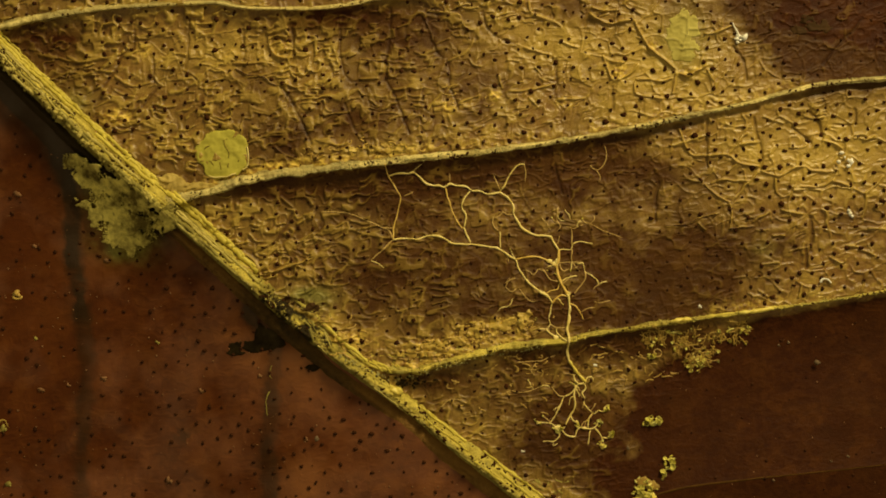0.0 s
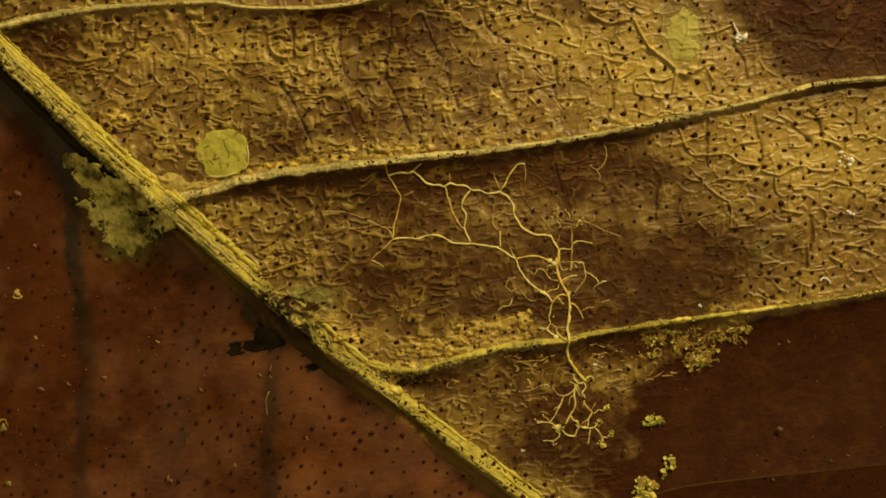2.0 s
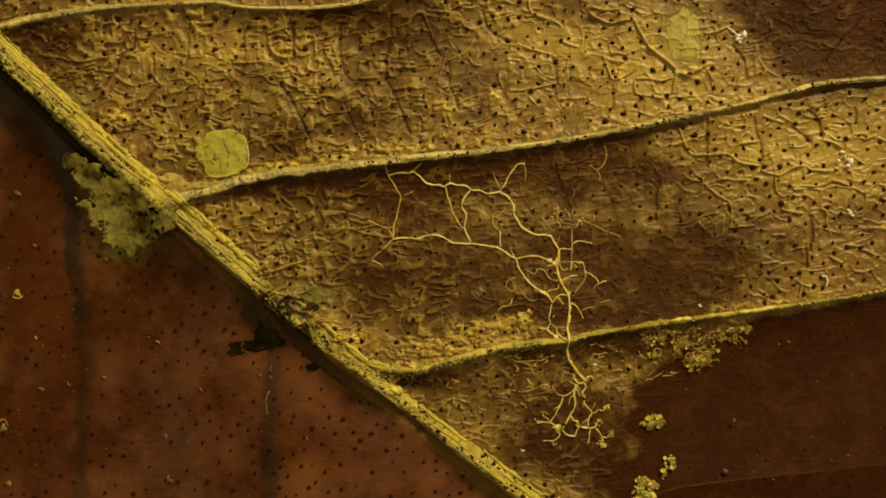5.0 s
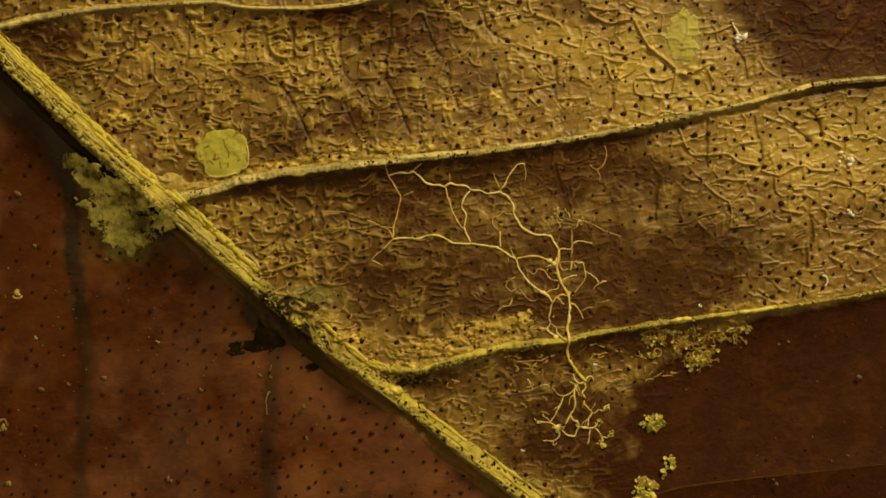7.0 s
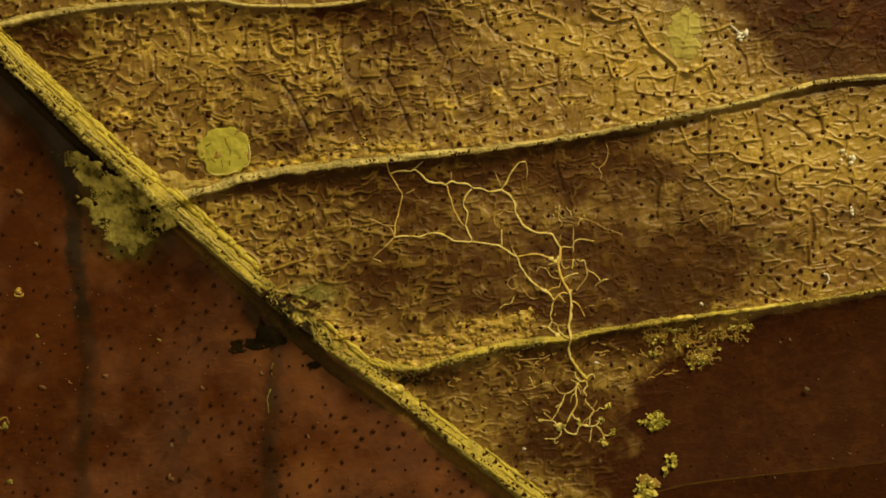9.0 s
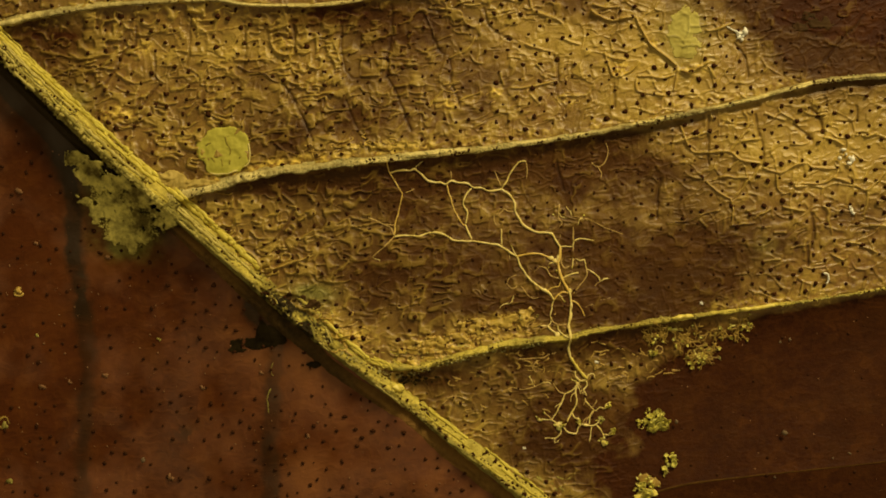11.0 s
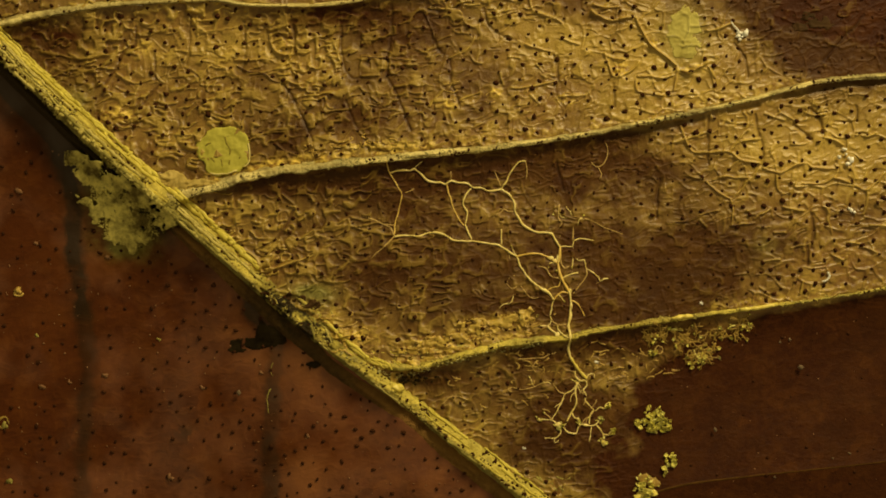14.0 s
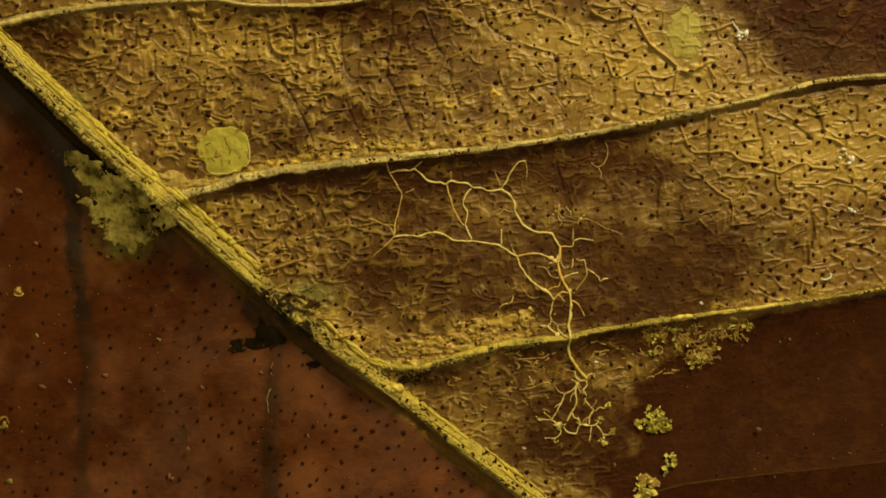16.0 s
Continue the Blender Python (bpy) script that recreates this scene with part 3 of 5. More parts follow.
CREASE = speckled("olive_crease", (0.22, 0.18, 0.026), (0.34, 0.29, 0.045), 900, 0.7, 0.2)
RIM = speckled("pale_rim", (0.62, 0.52, 0.16), (0.80, 0.70, 0.28), 900, 0.6, 0.3)
WHITE = speckled("white_speck", (0.82, 0.79, 0.62), (0.92, 0.91, 0.82), 2000, 0.5, 0.5)
PALE = speckled("pale_dust", (0.12, 0.08, 0.042), (0.20, 0.14, 0.078), 2000, 0.8, 0.2)
PALE_RED = speckled("pale_red_speck", (0.16, 0.075, 0.03), (0.30, 0.16, 0.07), 2000, 0.8, 0.2)
SOIL = speckled("soil", (0.02, 0.013, 0.008), (0.06, 0.04, 0.022), 120, 0.9, 0.2, 0.9)


# ---- mesh makers ----
def mesh_of(name, verts, faces, mat, smooth=True):
    me = bpy.data.meshes.new(name)
    me.from_pydata(verts, [], faces)
    me.materials.append(mat)
    me.polygons.foreach_set("use_smooth", np.full(len(me.polygons), smooth))
    me.update()
    return me


def part(name, me, parent, label="", kind=""):
    ob = new(name, me)
    ob.parent = parent
    return tagged(ob, label, kind=kind)


def grid_mesh(name, pts, keep, mat, attrs=()):
    """A sheet from an array of points (rows, columns, 3) with a rim turned down; keep: mask of its quads."""
    r, c = pts.shape[:2]
    idx = np.arange(r * c).reshape(r, c)
    quads = np.stack([idx[1:, :-1], idx[1:, 1:], idx[:-1, 1:], idx[:-1, :-1]], -1)[keep]
    used = np.unique(quads)
    remap = np.full(r * c, -1)
    remap[used] = np.arange(len(used))
    quads = remap[quads]
    co = pts.reshape(-1, 3)[used]
    # the rim: edges used once
    ed = np.concatenate([quads[:, [k, (k + 1) % 4]] for k in range(4)])
    key = np.sort(ed, 1)
    _, first, count = np.unique(key[:, 0] * (len(used) + 1) + key[:, 1], return_index=True, return_counts=True)
    rim = ed[first[count == 1]]
    low = co.copy()
    low[:, 2] -= 0.00045
    rv = np.unique(rim)
    lowmap = np.full(len(co), -1)
    lowmap[rv] = len(co) + np.arange(len(rv))
    skirt = np.stack([rim[:, 1], rim[:, 0], lowmap[rim[:, 0]], lowmap[rim[:, 1]]], -1)
    allco = np.concatenate([co, low[rv]])
    allq = np.concatenate([quads, skirt]).astype(np.int32)
    me = bpy.data.meshes.new(name)
    me.vertices.add(len(allco))
    me.vertices.foreach_set("co", allco.ravel().astype(np.float32))
    me.loops.add(allq.size)
    me.loops.foreach_set("vertex_index", allq.ravel())
    me.polygons.add(len(allq))
    me.polygons.foreach_set("loop_start", np.arange(0, allq.size, 4, dtype=np.int32))
    me.polygons.foreach_set("use_smooth", np.ones(len(allq), bool))
    me.update(calc_edges=True)
    me.materials.append(mat)
    for nm, val in attrs:
        a = me.attributes.new(nm, "FLOAT", "POINT")
        flat = val.reshape(-1)[used]
        a.data.foreach_set("value", np.concatenate([flat, flat[rv]]).astype(np.float32))
    return me


def normals_of(line):
    g = np.gradient(line, axis=0)
    g /= np.maximum(np.hypot(g[:, 0], g[:, 1]), 1e-6)[:, None]
    return np.stack([-g[:, 1], g[:, 0]], -1)


RIB_PTS = []                    # (u, v, z) of all vein backs, for what lies across them


def rib(name, pts, half, tall, mat, fibres=5.0, seed=1, step=3.0, across=21, ragged=0.32, sharp=0.55, band=None, lumpy=0.6, sharp_end=1.04, sink=0.2):
    """A vein that stands proud of the blade: half-width (units) and height (mm) from its root to its tip.
    It rises gently on its upper side and ends in a steep edge on its lower side."""
    line = smooth_line(pts, step)
    nrm = normals_of(line)
    n = len(line)
    t = np.linspace(0, 1, n)
    w = np.interp(t, np.linspace(0, 1, len(half)), half)
    h = np.interp(t, np.linspace(0, 1, len(tall)), tall)
    s = np.arange(n) * step
    a = np.linspace(-1, 1, across)
    wup = w * (1 - ragged + 2 * ragged * fnoise(s, s * 0, 26, seed, 3))
    wlo = w * (1 - ragged + 2 * ragged * fnoise(s, s * 0, 18, seed + 9, 3))
    wa = np.where(a[None] < 0, wup[:, None], wlo[:, None])
    uu = line[:, None, 0] + nrm[:, None, 0] * a[None] * wa
    vv = line[:, None, 1] + nrm[:, None, 1] * a[None] * wa
    base = base_height(line[:, 0], line[:, 1])[:, None]
    edge = np.minimum(base_height(uu, vv), base)
    prof = np.where(a < 0.25, ease(-1.1, 0.25, a) ** 0.9, 1 - ease(sharp, sharp_end, a))[None]
    sg, ag = np.broadcast_arrays(s[:, None], a[None])
    fib = vnoise(sg / 70 + 3 * fnoise(sg, ag * 9, 60, seed + 5, 2), ag * fibres, 1.0, seed + 3)
    lump = fnoise(sg, ag * w.mean(), 9, seed + 4, 3)
    if band:
        rough = 0.45 + 0.55 * ease(500, 640, uu)
        fib = fib * (1 - 0.6 * rough) + 0.6 * rough * (0.15 + 0.9 * fnoise(sg, ag * w.mean(), 13, seed + 12, 3))
    z = edge * (1 - prof) + base * prof + prof * h[:, None] * MM - sink * MM * (1 - prof)
    z = z + prof * h[:, None] * MM * ((0.20 if band else 0.36) * (fib - 0.5) + lumpy * (lump - 0.5))
    RIB_PTS.append(np.stack([uu, vv, z], -1).reshape(-1, 3))
    crust = np.clip(fnoise(sg, ag * w.mean(), 40, seed + 6, 3) * 2.2 - 1.05 + 0.35 * np.abs(ag), 0, 1)
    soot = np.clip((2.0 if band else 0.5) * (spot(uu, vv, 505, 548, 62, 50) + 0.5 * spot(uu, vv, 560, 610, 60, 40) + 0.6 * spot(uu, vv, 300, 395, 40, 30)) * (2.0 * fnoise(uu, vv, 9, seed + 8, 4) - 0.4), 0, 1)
    # flank: hollow's shade painted at the upper end, middle stretch darker too
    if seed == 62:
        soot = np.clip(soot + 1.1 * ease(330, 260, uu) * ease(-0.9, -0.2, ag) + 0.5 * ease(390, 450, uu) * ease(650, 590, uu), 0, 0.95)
    if band:
        crust = np.clip(0.35 * crust + ease(band[0] - 0.1, band[0] + 0.1, ag) * (0.4 + 1.1 * (fnoise(sg, ag * 40, 30, seed + 7, 3) - 0.2)), 0, 1)
        fib = fib * (1 - 0.9 * np.exp(-((ag - band[0]) / 0.07) ** 2))
    return grid_mesh(name, lay(uu, vv, 0, z), np.ones((n - 1, across - 1), bool), mat, (("fib", fib), ("crust", crust), ("soot", soot), ("crest", np.exp(-((ag - 0.1) / 0.4) ** 2) * (0.5 + 0.8 * fnoise(sg, ag * 9, 14, seed + 2, 3)))))


def over_ribs(u, v, z, rad=3.0):
    """z raised to the back of any vein that lies under (u, v)."""
    z = np.array(z, float)
    for p in RIB_PTS:
        near = p[(p[:, 0] > u.min() - 5) & (p[:, 0] < u.max() + 5) & (p[:, 1] > v.min() - 5) & (p[:, 1] < v.max() + 5)]
        for q in range(0, len(near), 400):
            c = near[q:q + 400]
            hit = np.hypot(u[:, None] - c[None, :, 0], v[:, None] - c[None, :, 1]) < rad
            z = np.maximum(z, np.where(hit, c[None, :, 2], -1).max(1))
    return z


def strand(name, pts, r0, r1, mat, seed=1, wob=4.2, lift=0.6, sides=6, flat=1.0, sit=0.8):
    """A round thread lying on the blade, radius r0 to r1 (units)."""
    line = smooth_line(pts, 3.0)
    n = len(line)
    s = np.arange(n) * 3.0
    line = line + wob * (np.stack([vnoise(s, s * 0, 9, seed), vnoise(s, s * 0, 9, seed + 1)], -1) - 0.5)
    nrm = normals_of(line)
    rad = np.linspace(r0, r1, n) * (0.6 + 0.8 * vnoise(s, s * 0, 7, seed + 2))
    rad[0] *= 0.6
    rad[-1] *= 0.5
    z0 = base_height(line[:, 0], line[:, 1])
    z1 = height(line[:, 0], line[:, 1])
    zc = np.maximum(0.5 * z0 + 0.5 * z1, z1 - 0.02 * MM) + rad * U * lift
    zc = np.maximum(zc, over_ribs(line[:, 0], line[:, 1], zc - 1) + rad * U * sit)
    ang = np.arange(sides) / sides * 2 * math.pi
    uu = line[:, None, 0] + nrm[:, None, 0] * np.cos(ang)[None] * rad[:, None]
    vv = line[:, None, 1] + nrm[:, None, 1] * np.cos(ang)[None] * rad[:, None]
    zz = zc[:, None] + np.sin(ang)[None] * rad[:, None] * U * flat
    co = lay(uu, vv, 0, zz).reshape(-1, 3)
    faces = [(i * sides + k, i * sides + (k + 1) % sides, (i + 1) * sides + (k + 1) % sides, (i + 1) * sides + k)
             for i in range(n - 1) for k in range(sides)]
    faces += [tuple(range(sides - 1, -1, -1)), tuple((n - 1) * sides + k for k in range(sides))]
    return mesh_of(name, co.tolist(), faces, mat)


_ICO = bmesh.new()
bmesh.ops.create_icosphere(_ICO, subdivisions=1, radius=1.0)
ICO_V = np.array([v.co[:] for v in _ICO.verts])
ICO_F = [tuple(v.index for v in f.verts) for f in _ICO.faces]
_ICO.free()


def grains(name, us, vs, rads, mat, flat=0.8, lift=0.5, seed=1, rise=None, z=None, wild=0.5):
    """Many small lumps lying on the blade in one mesh."""
    rs = np.random.RandomState(seed)
    us, vs, rads = np.asarray(us, float), np.asarray(vs, float), np.asarray(rads, float)
    z = (height(us, vs) if z is None else np.asarray(z)) + rads * U * lift + (0 if rise is None else rise)
    cen = lay(us, vs, 0, z)
    k = len(ICO_V)
    sh = ICO_V[None] * (1 - 0.5 * wild + wild * rs.rand(len(us), k, 1)) * np.stack([0.75 + 0.5 * rs.rand(len(us)), 0.75 + 0.5 * rs.rand(len(us)), np.full(len(us), flat)], -1)[:, None, :]
    co = (cen[:, None, :] + sh * (rads * U)[:, None, None]).reshape(-1, 3)
    f = np.asarray(ICO_F)[None] + (np.arange(len(us)) * k)[:, None, None]
    return mesh_of(name, co.tolist(), f.reshape(-1, 3).tolist(), mat)


def blob(name, spots, mat, thick=0.12, dome=0.0, seed=1, ragged=0.5, grit=14.0, follow=0.3, step=2.0, web=0.0, bites=(), pile=False):
    """A crust with an uneven outline that follows the blade: the union of round spots (u, v, ru, rv)."""
    lo_u, hi_u = min(c[0] - 1.6 * c[2] for c in spots), max(c[0] + 1.6 * c[2] for c in spots)
    lo_v, hi_v = min(c[1] - 1.6 * c[3] for c in spots), max(c[1] + 1.6 * c[3] for c in spots)
    uu, vv = np.meshgrid(np.arange(lo_u, hi_u, step), np.arange(lo_v, hi_v, step))
    f = np.max([1 - ((uu - c[0]) / c[2]) ** 2 - ((vv - c[1]) / c[3]) ** 2 for c in spots], 0)
    f = f + ragged * 2 * (fnoise(uu, vv, grit, seed, 5) - 0.5)
    for bu, bv, br in bites:
        f = np.minimum(f, 0.6 * ((uu - bu) ** 2 + (vv - bv) ** 2) / br ** 2 - 0.6)
    body = np.sqrt(np.clip(f, 0, 1))
    z = base_height(uu, vv) + follow * (height(uu, vv) - base_height(uu, vv))
    z = z + (thick * np.clip(body * 2.2, 0, 1) * (0.6 + 0.8 * fnoise(uu, vv, 11, seed + 5, 2)) + dome * body - 0.06 * (f < 0.03)) * MM
    z = z + web * MM * np.clip(1 + (off_midrib(uu, vv) + 30) / 110, 0, 1) * np.clip(3 * body, 0, 1)
    keep = (f[1:, 1:] > 0) & (f[:-1, :-1] > 0) & (f[1:, :-1] > 0) & (f[:-1, 1:] > 0)
    if pile:
        RIB_PTS.append(np.stack([uu, vv, z], -1)[f > 0])
    return grid_mesh(name, lay(uu, vv, 0, z), keep, mat)


# ---- the ground under the leaf ----
gx = np.concatenate([-np.geomspace(6.0, 0.45, 20), np.linspace(-0.4, 0.4, 61), np.geomspace(0.45, 6.0, 20)])
GX, GY = np.meshgrid(gx, gx[::-1])
GZ = -0.0066 + 0.0008 * (fnoise(GX * 1e4, GY * 1e4, 400, 3) - 0.5)
tagged(new("ground", grid_mesh("ground", np.stack([GX, GY, GZ], -1), np.ones((100, 100), bool), SOIL)),
       "dark brown damp soil under the dead leaf", "ground", kind="structure")

# ---- the leaf ----
leaf = tagged(new("dead_leaf"), "large brown dead leaf underside up with straw-coloured veins", "leaf")


def axis(lo, a, b, hi, fine):
    left = a - np.cumsum(np.geomspace(fine, 60, 60))
    right = b + np.cumsum(np.geomspace(fine, 60, 60))
    return np.concatenate([left[left > lo][::-1], np.arange(a, b + 0.1, fine), right[right < hi]])


AU, AV = axis(-1500, -24, 1592, 3000, 1.3), axis(-1300, -24, 906, 2200, 1.3)
GU, GV = np.meshgrid(AU, AV)
GZ, VEINMASK, WET_SHADE, CELL, NET = height(GU, GV, True)
PTS = lay(GU, GV, 0, GZ)
DM = off_midrib(GU, GV)
ALONG = (GU - 500) * 0.766 + (GV - 540) * 0.643
ACROSS = (GU - 500) * 0.643 - (GV - 540) * 0.766
LIMIT = np.sqrt(np.clip(1 - (ALONG / 2050) ** 2, 0, 1)) * np.where(ACROSS > 0, 1480, 1150)
INSIDE = np.abs(ACROSS) < LIMIT
quad_in = INSIDE[1:, 1:] & INSIDE[:-1, :-1] & INSIDE[1:, :-1] & INSIDE[:-1, 1:]
quad_d = 0.5 * (DM[1:, 1:] + DM[:-1, :-1])
ATTRS = (("wet_shade", WET_SHADE), ("cell", CELL), ("vein", VEINMASK), ("net", NET), ("gold", goldness(GU, GV) * (DM > 0)), ("algae", algae(GU, GV)), ("band", band(GU, GV) * (DM < 0)), ("pale", pale(GU, GV)))
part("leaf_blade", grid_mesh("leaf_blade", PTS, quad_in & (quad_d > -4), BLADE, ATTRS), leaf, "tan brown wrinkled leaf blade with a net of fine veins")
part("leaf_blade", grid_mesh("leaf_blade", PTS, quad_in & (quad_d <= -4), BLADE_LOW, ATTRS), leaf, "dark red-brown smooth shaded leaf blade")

# each side vein leaves the midrib along its flank
ROOT_B = np.array([(268, 354), (305, 348), (348, 340), (392, 328)], float)
ROOT_C = np.array([(520, 525), (560, 558), (593, 590), (627, 624), (655, 643), (693, 653), (740, 652)], float)
SIDE = np.array([-0.64, 0.77])
part("midrib", rib("midrib", MIDRIB[1:-1] + 4 * SIDE, [32, 31, 30, 28, 25, 26, 30, 34], [1.3, 1.3, 1.3, 1.1, 1.0, 1.0, 1.0], RIB, 10.0, 61, 2.0, 41, 0.16, 0.12, (0.05, 0.5), 0.8, 0.5), leaf, "straw-yellow fibrous midrib")
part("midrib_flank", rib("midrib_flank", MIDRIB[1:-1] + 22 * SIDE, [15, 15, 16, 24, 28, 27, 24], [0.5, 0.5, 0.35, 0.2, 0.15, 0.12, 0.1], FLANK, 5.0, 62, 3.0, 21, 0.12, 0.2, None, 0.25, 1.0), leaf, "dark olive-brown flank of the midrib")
part("side_vein", rib("side_vein", VEIN_A[:10], [13, 8, 6, 6], [0.4, 0.3, 0.28, 0.25], RIB_GREY, 2.0, 71), leaf, "pale straw side vein")
part("side_vein", rib("side_vein", np.concatenate([ROOT_B, VEIN_B[3:]]), [13, 11, 8.5, 7, 6, 6, 6, 6, 5.5, 5], [0.5, 0.4, 0.4, 0.36, 0.36, 0.4, 0.42, 0.42, 0.4, 0.3], RIB_GREY, 2.0, 72, ragged=0.45, sharp=0.78), leaf, "pale straw side vein")
part("side_vein", rib("side_vein", np.concatenate([ROOT_C, VEIN_C[3:]]), [6, 11, 8.5, 5, 3.8, 4.2, 4.5, 4.5], [0.1, 0.45, 0.35, 0.24, 0.2, 0.2, 0.2, 0.2], RIB, 3.0, 73, ragged=0.65, lumpy=1.1), leaf, "straw-yellow crusted side vein")
part("side_vein", rib("side_vein", VEIN_D, [5, 4, 3.5, 3.5, 3], [0.1, 0.02, 0.0, 0.0, 0.0], VEIN_SHADED, 3.0, 74), leaf, "side vein coloured dark as if in shade")
part("slime_bulge", blob("slime_bulge", [(1206, 567, 13, 6), (1216, 565, 9, 5)], SLIME_BRIGHT, 0.30, 0.16, 88, 0.4, 8, 0.5, 1.2), leaf, "bright yellow bulge on a side vein")
part("side_vein_root", blob("side_vein_root", [(300, 324, 30, 18), (322, 336, 24, 16), (355, 330, 28, 9)], ROOT_PALE, 0.05, 0.20, 87, 0.6, 18, 0.8, 1.5), leaf, "pale webbed root of a side vein")
# fibres that make up the midrib
def fibre(u0, u1, off, half, mat, seed, label=""):
    """A flattened fibre along the midrib, off units from its line (positive: below it), between two places on it."""
    rs = np.random.RandomState(seed)
    us = np.arange(u0, u1, 26.0)
    pts = np.stack([us, np.interp(us, MIDRIB[:, 0], MIDRIB[:, 1])], -1) + (off + 5.0 * (vnoise(us, us * 0, 55, seed) - 0.5))[:, None] * SIDE
    part("fibre", strand("fibre", pts, half, half * (0.7 + 0.4 * rs.rand()), mat, seed, 3.0, 0.2, 8, 0.6, 0.0), leaf, label)


rs = np.random.RandomState(77)
for k in range(36):
    low = k >= 26
    off = -25 + 40 * rs.rand() if not low else -20 + 32 * rs.rand()
    a = 660 + 300 * rs.rand() if low else -70 + 420 * rs.rand()
    mat = RIB_GOLD if off < -13 or (low and off < 4) else (RIB_OLIVE, RIB_STRAW)[k % 2]
    fibre(a, min(a + (56 + 50 * rs.rand() if low else 60 + 170 * rs.rand()), 1060 if low else 470), off, 1.5 + 1.6 * rs.rand(), mat, 8100 + 11 * k)
for a, b, off, half in ((150, 455, -26, 3.6), (210, 462, -21, 4.2), (-60, 190, -20, 4.0), (-60, 130, -15, 3.4), (560, 640, -22, 3.0)):
    fibre(a, b, off, half, RIB_GOLD, 9300 + a, "bright golden fibre bundle")
for cu, cv, r in ((702, 692, 9),):
    part("swelling", blob("swelling", [(cu, cv, 1.4 * r, r)], SLIME_BRIGHT, 0.5, 0.55, int(cu), 0.3, 8, 0.3, 1.5), leaf, "bright yellow swelling on the midrib")

# the backs of the larger small veins
for k, (line, strong) in enumerate(SMALL_VEINS):
    if len(line) > 10:
        # dark copy where the mask of wet and painted shade is strong
        part("small_vein", strand("small_vein", line, 1.0 + 0.4 * strong, 0.9, SMALL_DARK if wet_and_shade(line[:, 0], line[:, 1]).mean() > 0.45 else SMALL, 300 + 5 * k, 1.5, -0.5, 6), leaf)

# black dots all over the underside
rs = np.random.RandomState(7)
pu, pv = -60 + 1700 * rs.rand(9000), -60 + 1010 * rs.rand(9000)
dd = off_midrib(pu, pv)
chance = np.where(dd > 0, 1.0 - 0.55 * wet_and_shade(pu, pv), 0.10 + 0.9 * vnoise(pu, pv, 90, 55) ** 1.4 * np.clip(pu / 280, 0.25, 1.0))
ok = (rs.rand(len(pu)) < chance) & (np.abs(dd) > 30) & ~((dd > -75) & (pu < 360) & (dd < 0))
ok &= (np.hypot(pu - 393, pv - 277) > 50) & (np.hypot((pu - 1208) / 0.8, pv - 65) > 48) & (np.hypot((pu - 220) / 1.2, pv - 370) > 60)
ok &= ~((pv > np.interp(pu, VEIN_C[:, 0], VEIN_C[:, 1])) & (pu + 0.9 * (pv - 640) > 1200) & (rs.rand(len(pu)) > 0.10))
for p in (VEIN_A, VEIN_B, VEIN_C):
    ok &= np.abs(pv - np.interp(pu, p[:, 0], p[:, 1])) > 9
du, dv = np.zeros(0), np.zeros(0)
for a, b in zip(pu[ok], pv[ok]):
    if not len(du) or np.hypot(du - a, dv - b).min() > 13 + 9 * rs.rand():
        du, dv = np.append(du, a), np.append(dv, b)
sz = (2.9 + 2.3 * rs.rand(len(du)) ** 1.2) * np.where(off_midrib(du, dv) > 0, 1 - 0.42 * wet_and_shade(du, dv), 0.85)
part("black_dots", grains("black_dots", du, dv, sz, BLACK, 0.40, 0.25, 8, wild=0.8), leaf, "scattered small black dots", "stuff")

# ---- slime mould net ----
slime = tagged(new("slime_mould"), "yellow slime mould net of branching threads spread over the leaf", "slime mould")


THREADS = []


def thread(r0, r1, *pts, mat=None, label=""):
    k = len(slime.children)
    THREADS.append(smooth_line(pts, 6.0))
    return part("strand", strand("strand", pts, 0.27 + 0.42 * r0, 0.27 + 0.42 * r1, mat or SLIME, 100 + 7 * k, 2.0), slime, label)


thread(1.8, 2.4, (681, 289), (684, 300), (688, 311), (697, 326), (706, 342), (709, 350), (705, 372), (699, 395), (697, 403), (695, 424), mat=SLIME_ORANGE)
thread(3.0, 3.4, (688, 311), (700, 307), (724, 306), (730, 303), (740, 310), (752, 323), (764, 328), (778, 328), (785, 331), (797, 324), (808, 328), (820, 329), (828, 331), (836, 337), (850, 337), (865, 343), (885, 339))
thread(3.6, 4.0, (885, 339), (897, 348), (905, 357), (909, 368), (909, 376), (913, 385), (923, 402), (935, 410), (951, 416), (973, 418), (979, 427), (989, 442))
thread(3.8, 5.4, (989, 442), (988, 455), (985, 468), (986, 478), (990, 492), (994, 503), (1004, 520), mat=SLIME_ORANGE, label="orange thick trunk")
thread(5.0, 4.4, (1004, 518), (1008, 535), (1007, 560), (1004, 580), (1007, 600), (1006, 612), (1004, 622), (1008, 640))
thread(4.6, 5.0, (1008, 638), (1016, 651), (1026, 664), (1036, 675), mat=SLIME_BRIGHT, label="bright yellow end of the trunk")
thread(2.4, 1.9, (695, 424), (689, 408), (678, 402), (660, 394), (645, 388), mat=SLIME_FAINT)
fading = [(thread(1.8, 1.2, (645, 388), (630, 381), (604, 375), (569, 374), mat=SLIME_FAINT), 0.14)]
thread(1.6, 1.6, (678, 402), (690, 403), (698, 401), mat=SLIME_FAINT)
thread(2.4, 1.6, (695, 424), (683, 436), (672, 446), (656, 461), mat=SLIME_FAINT)
fading.append((thread(1.6, 1.2, (656, 461), (668, 465), (680, 473)), 0.10))
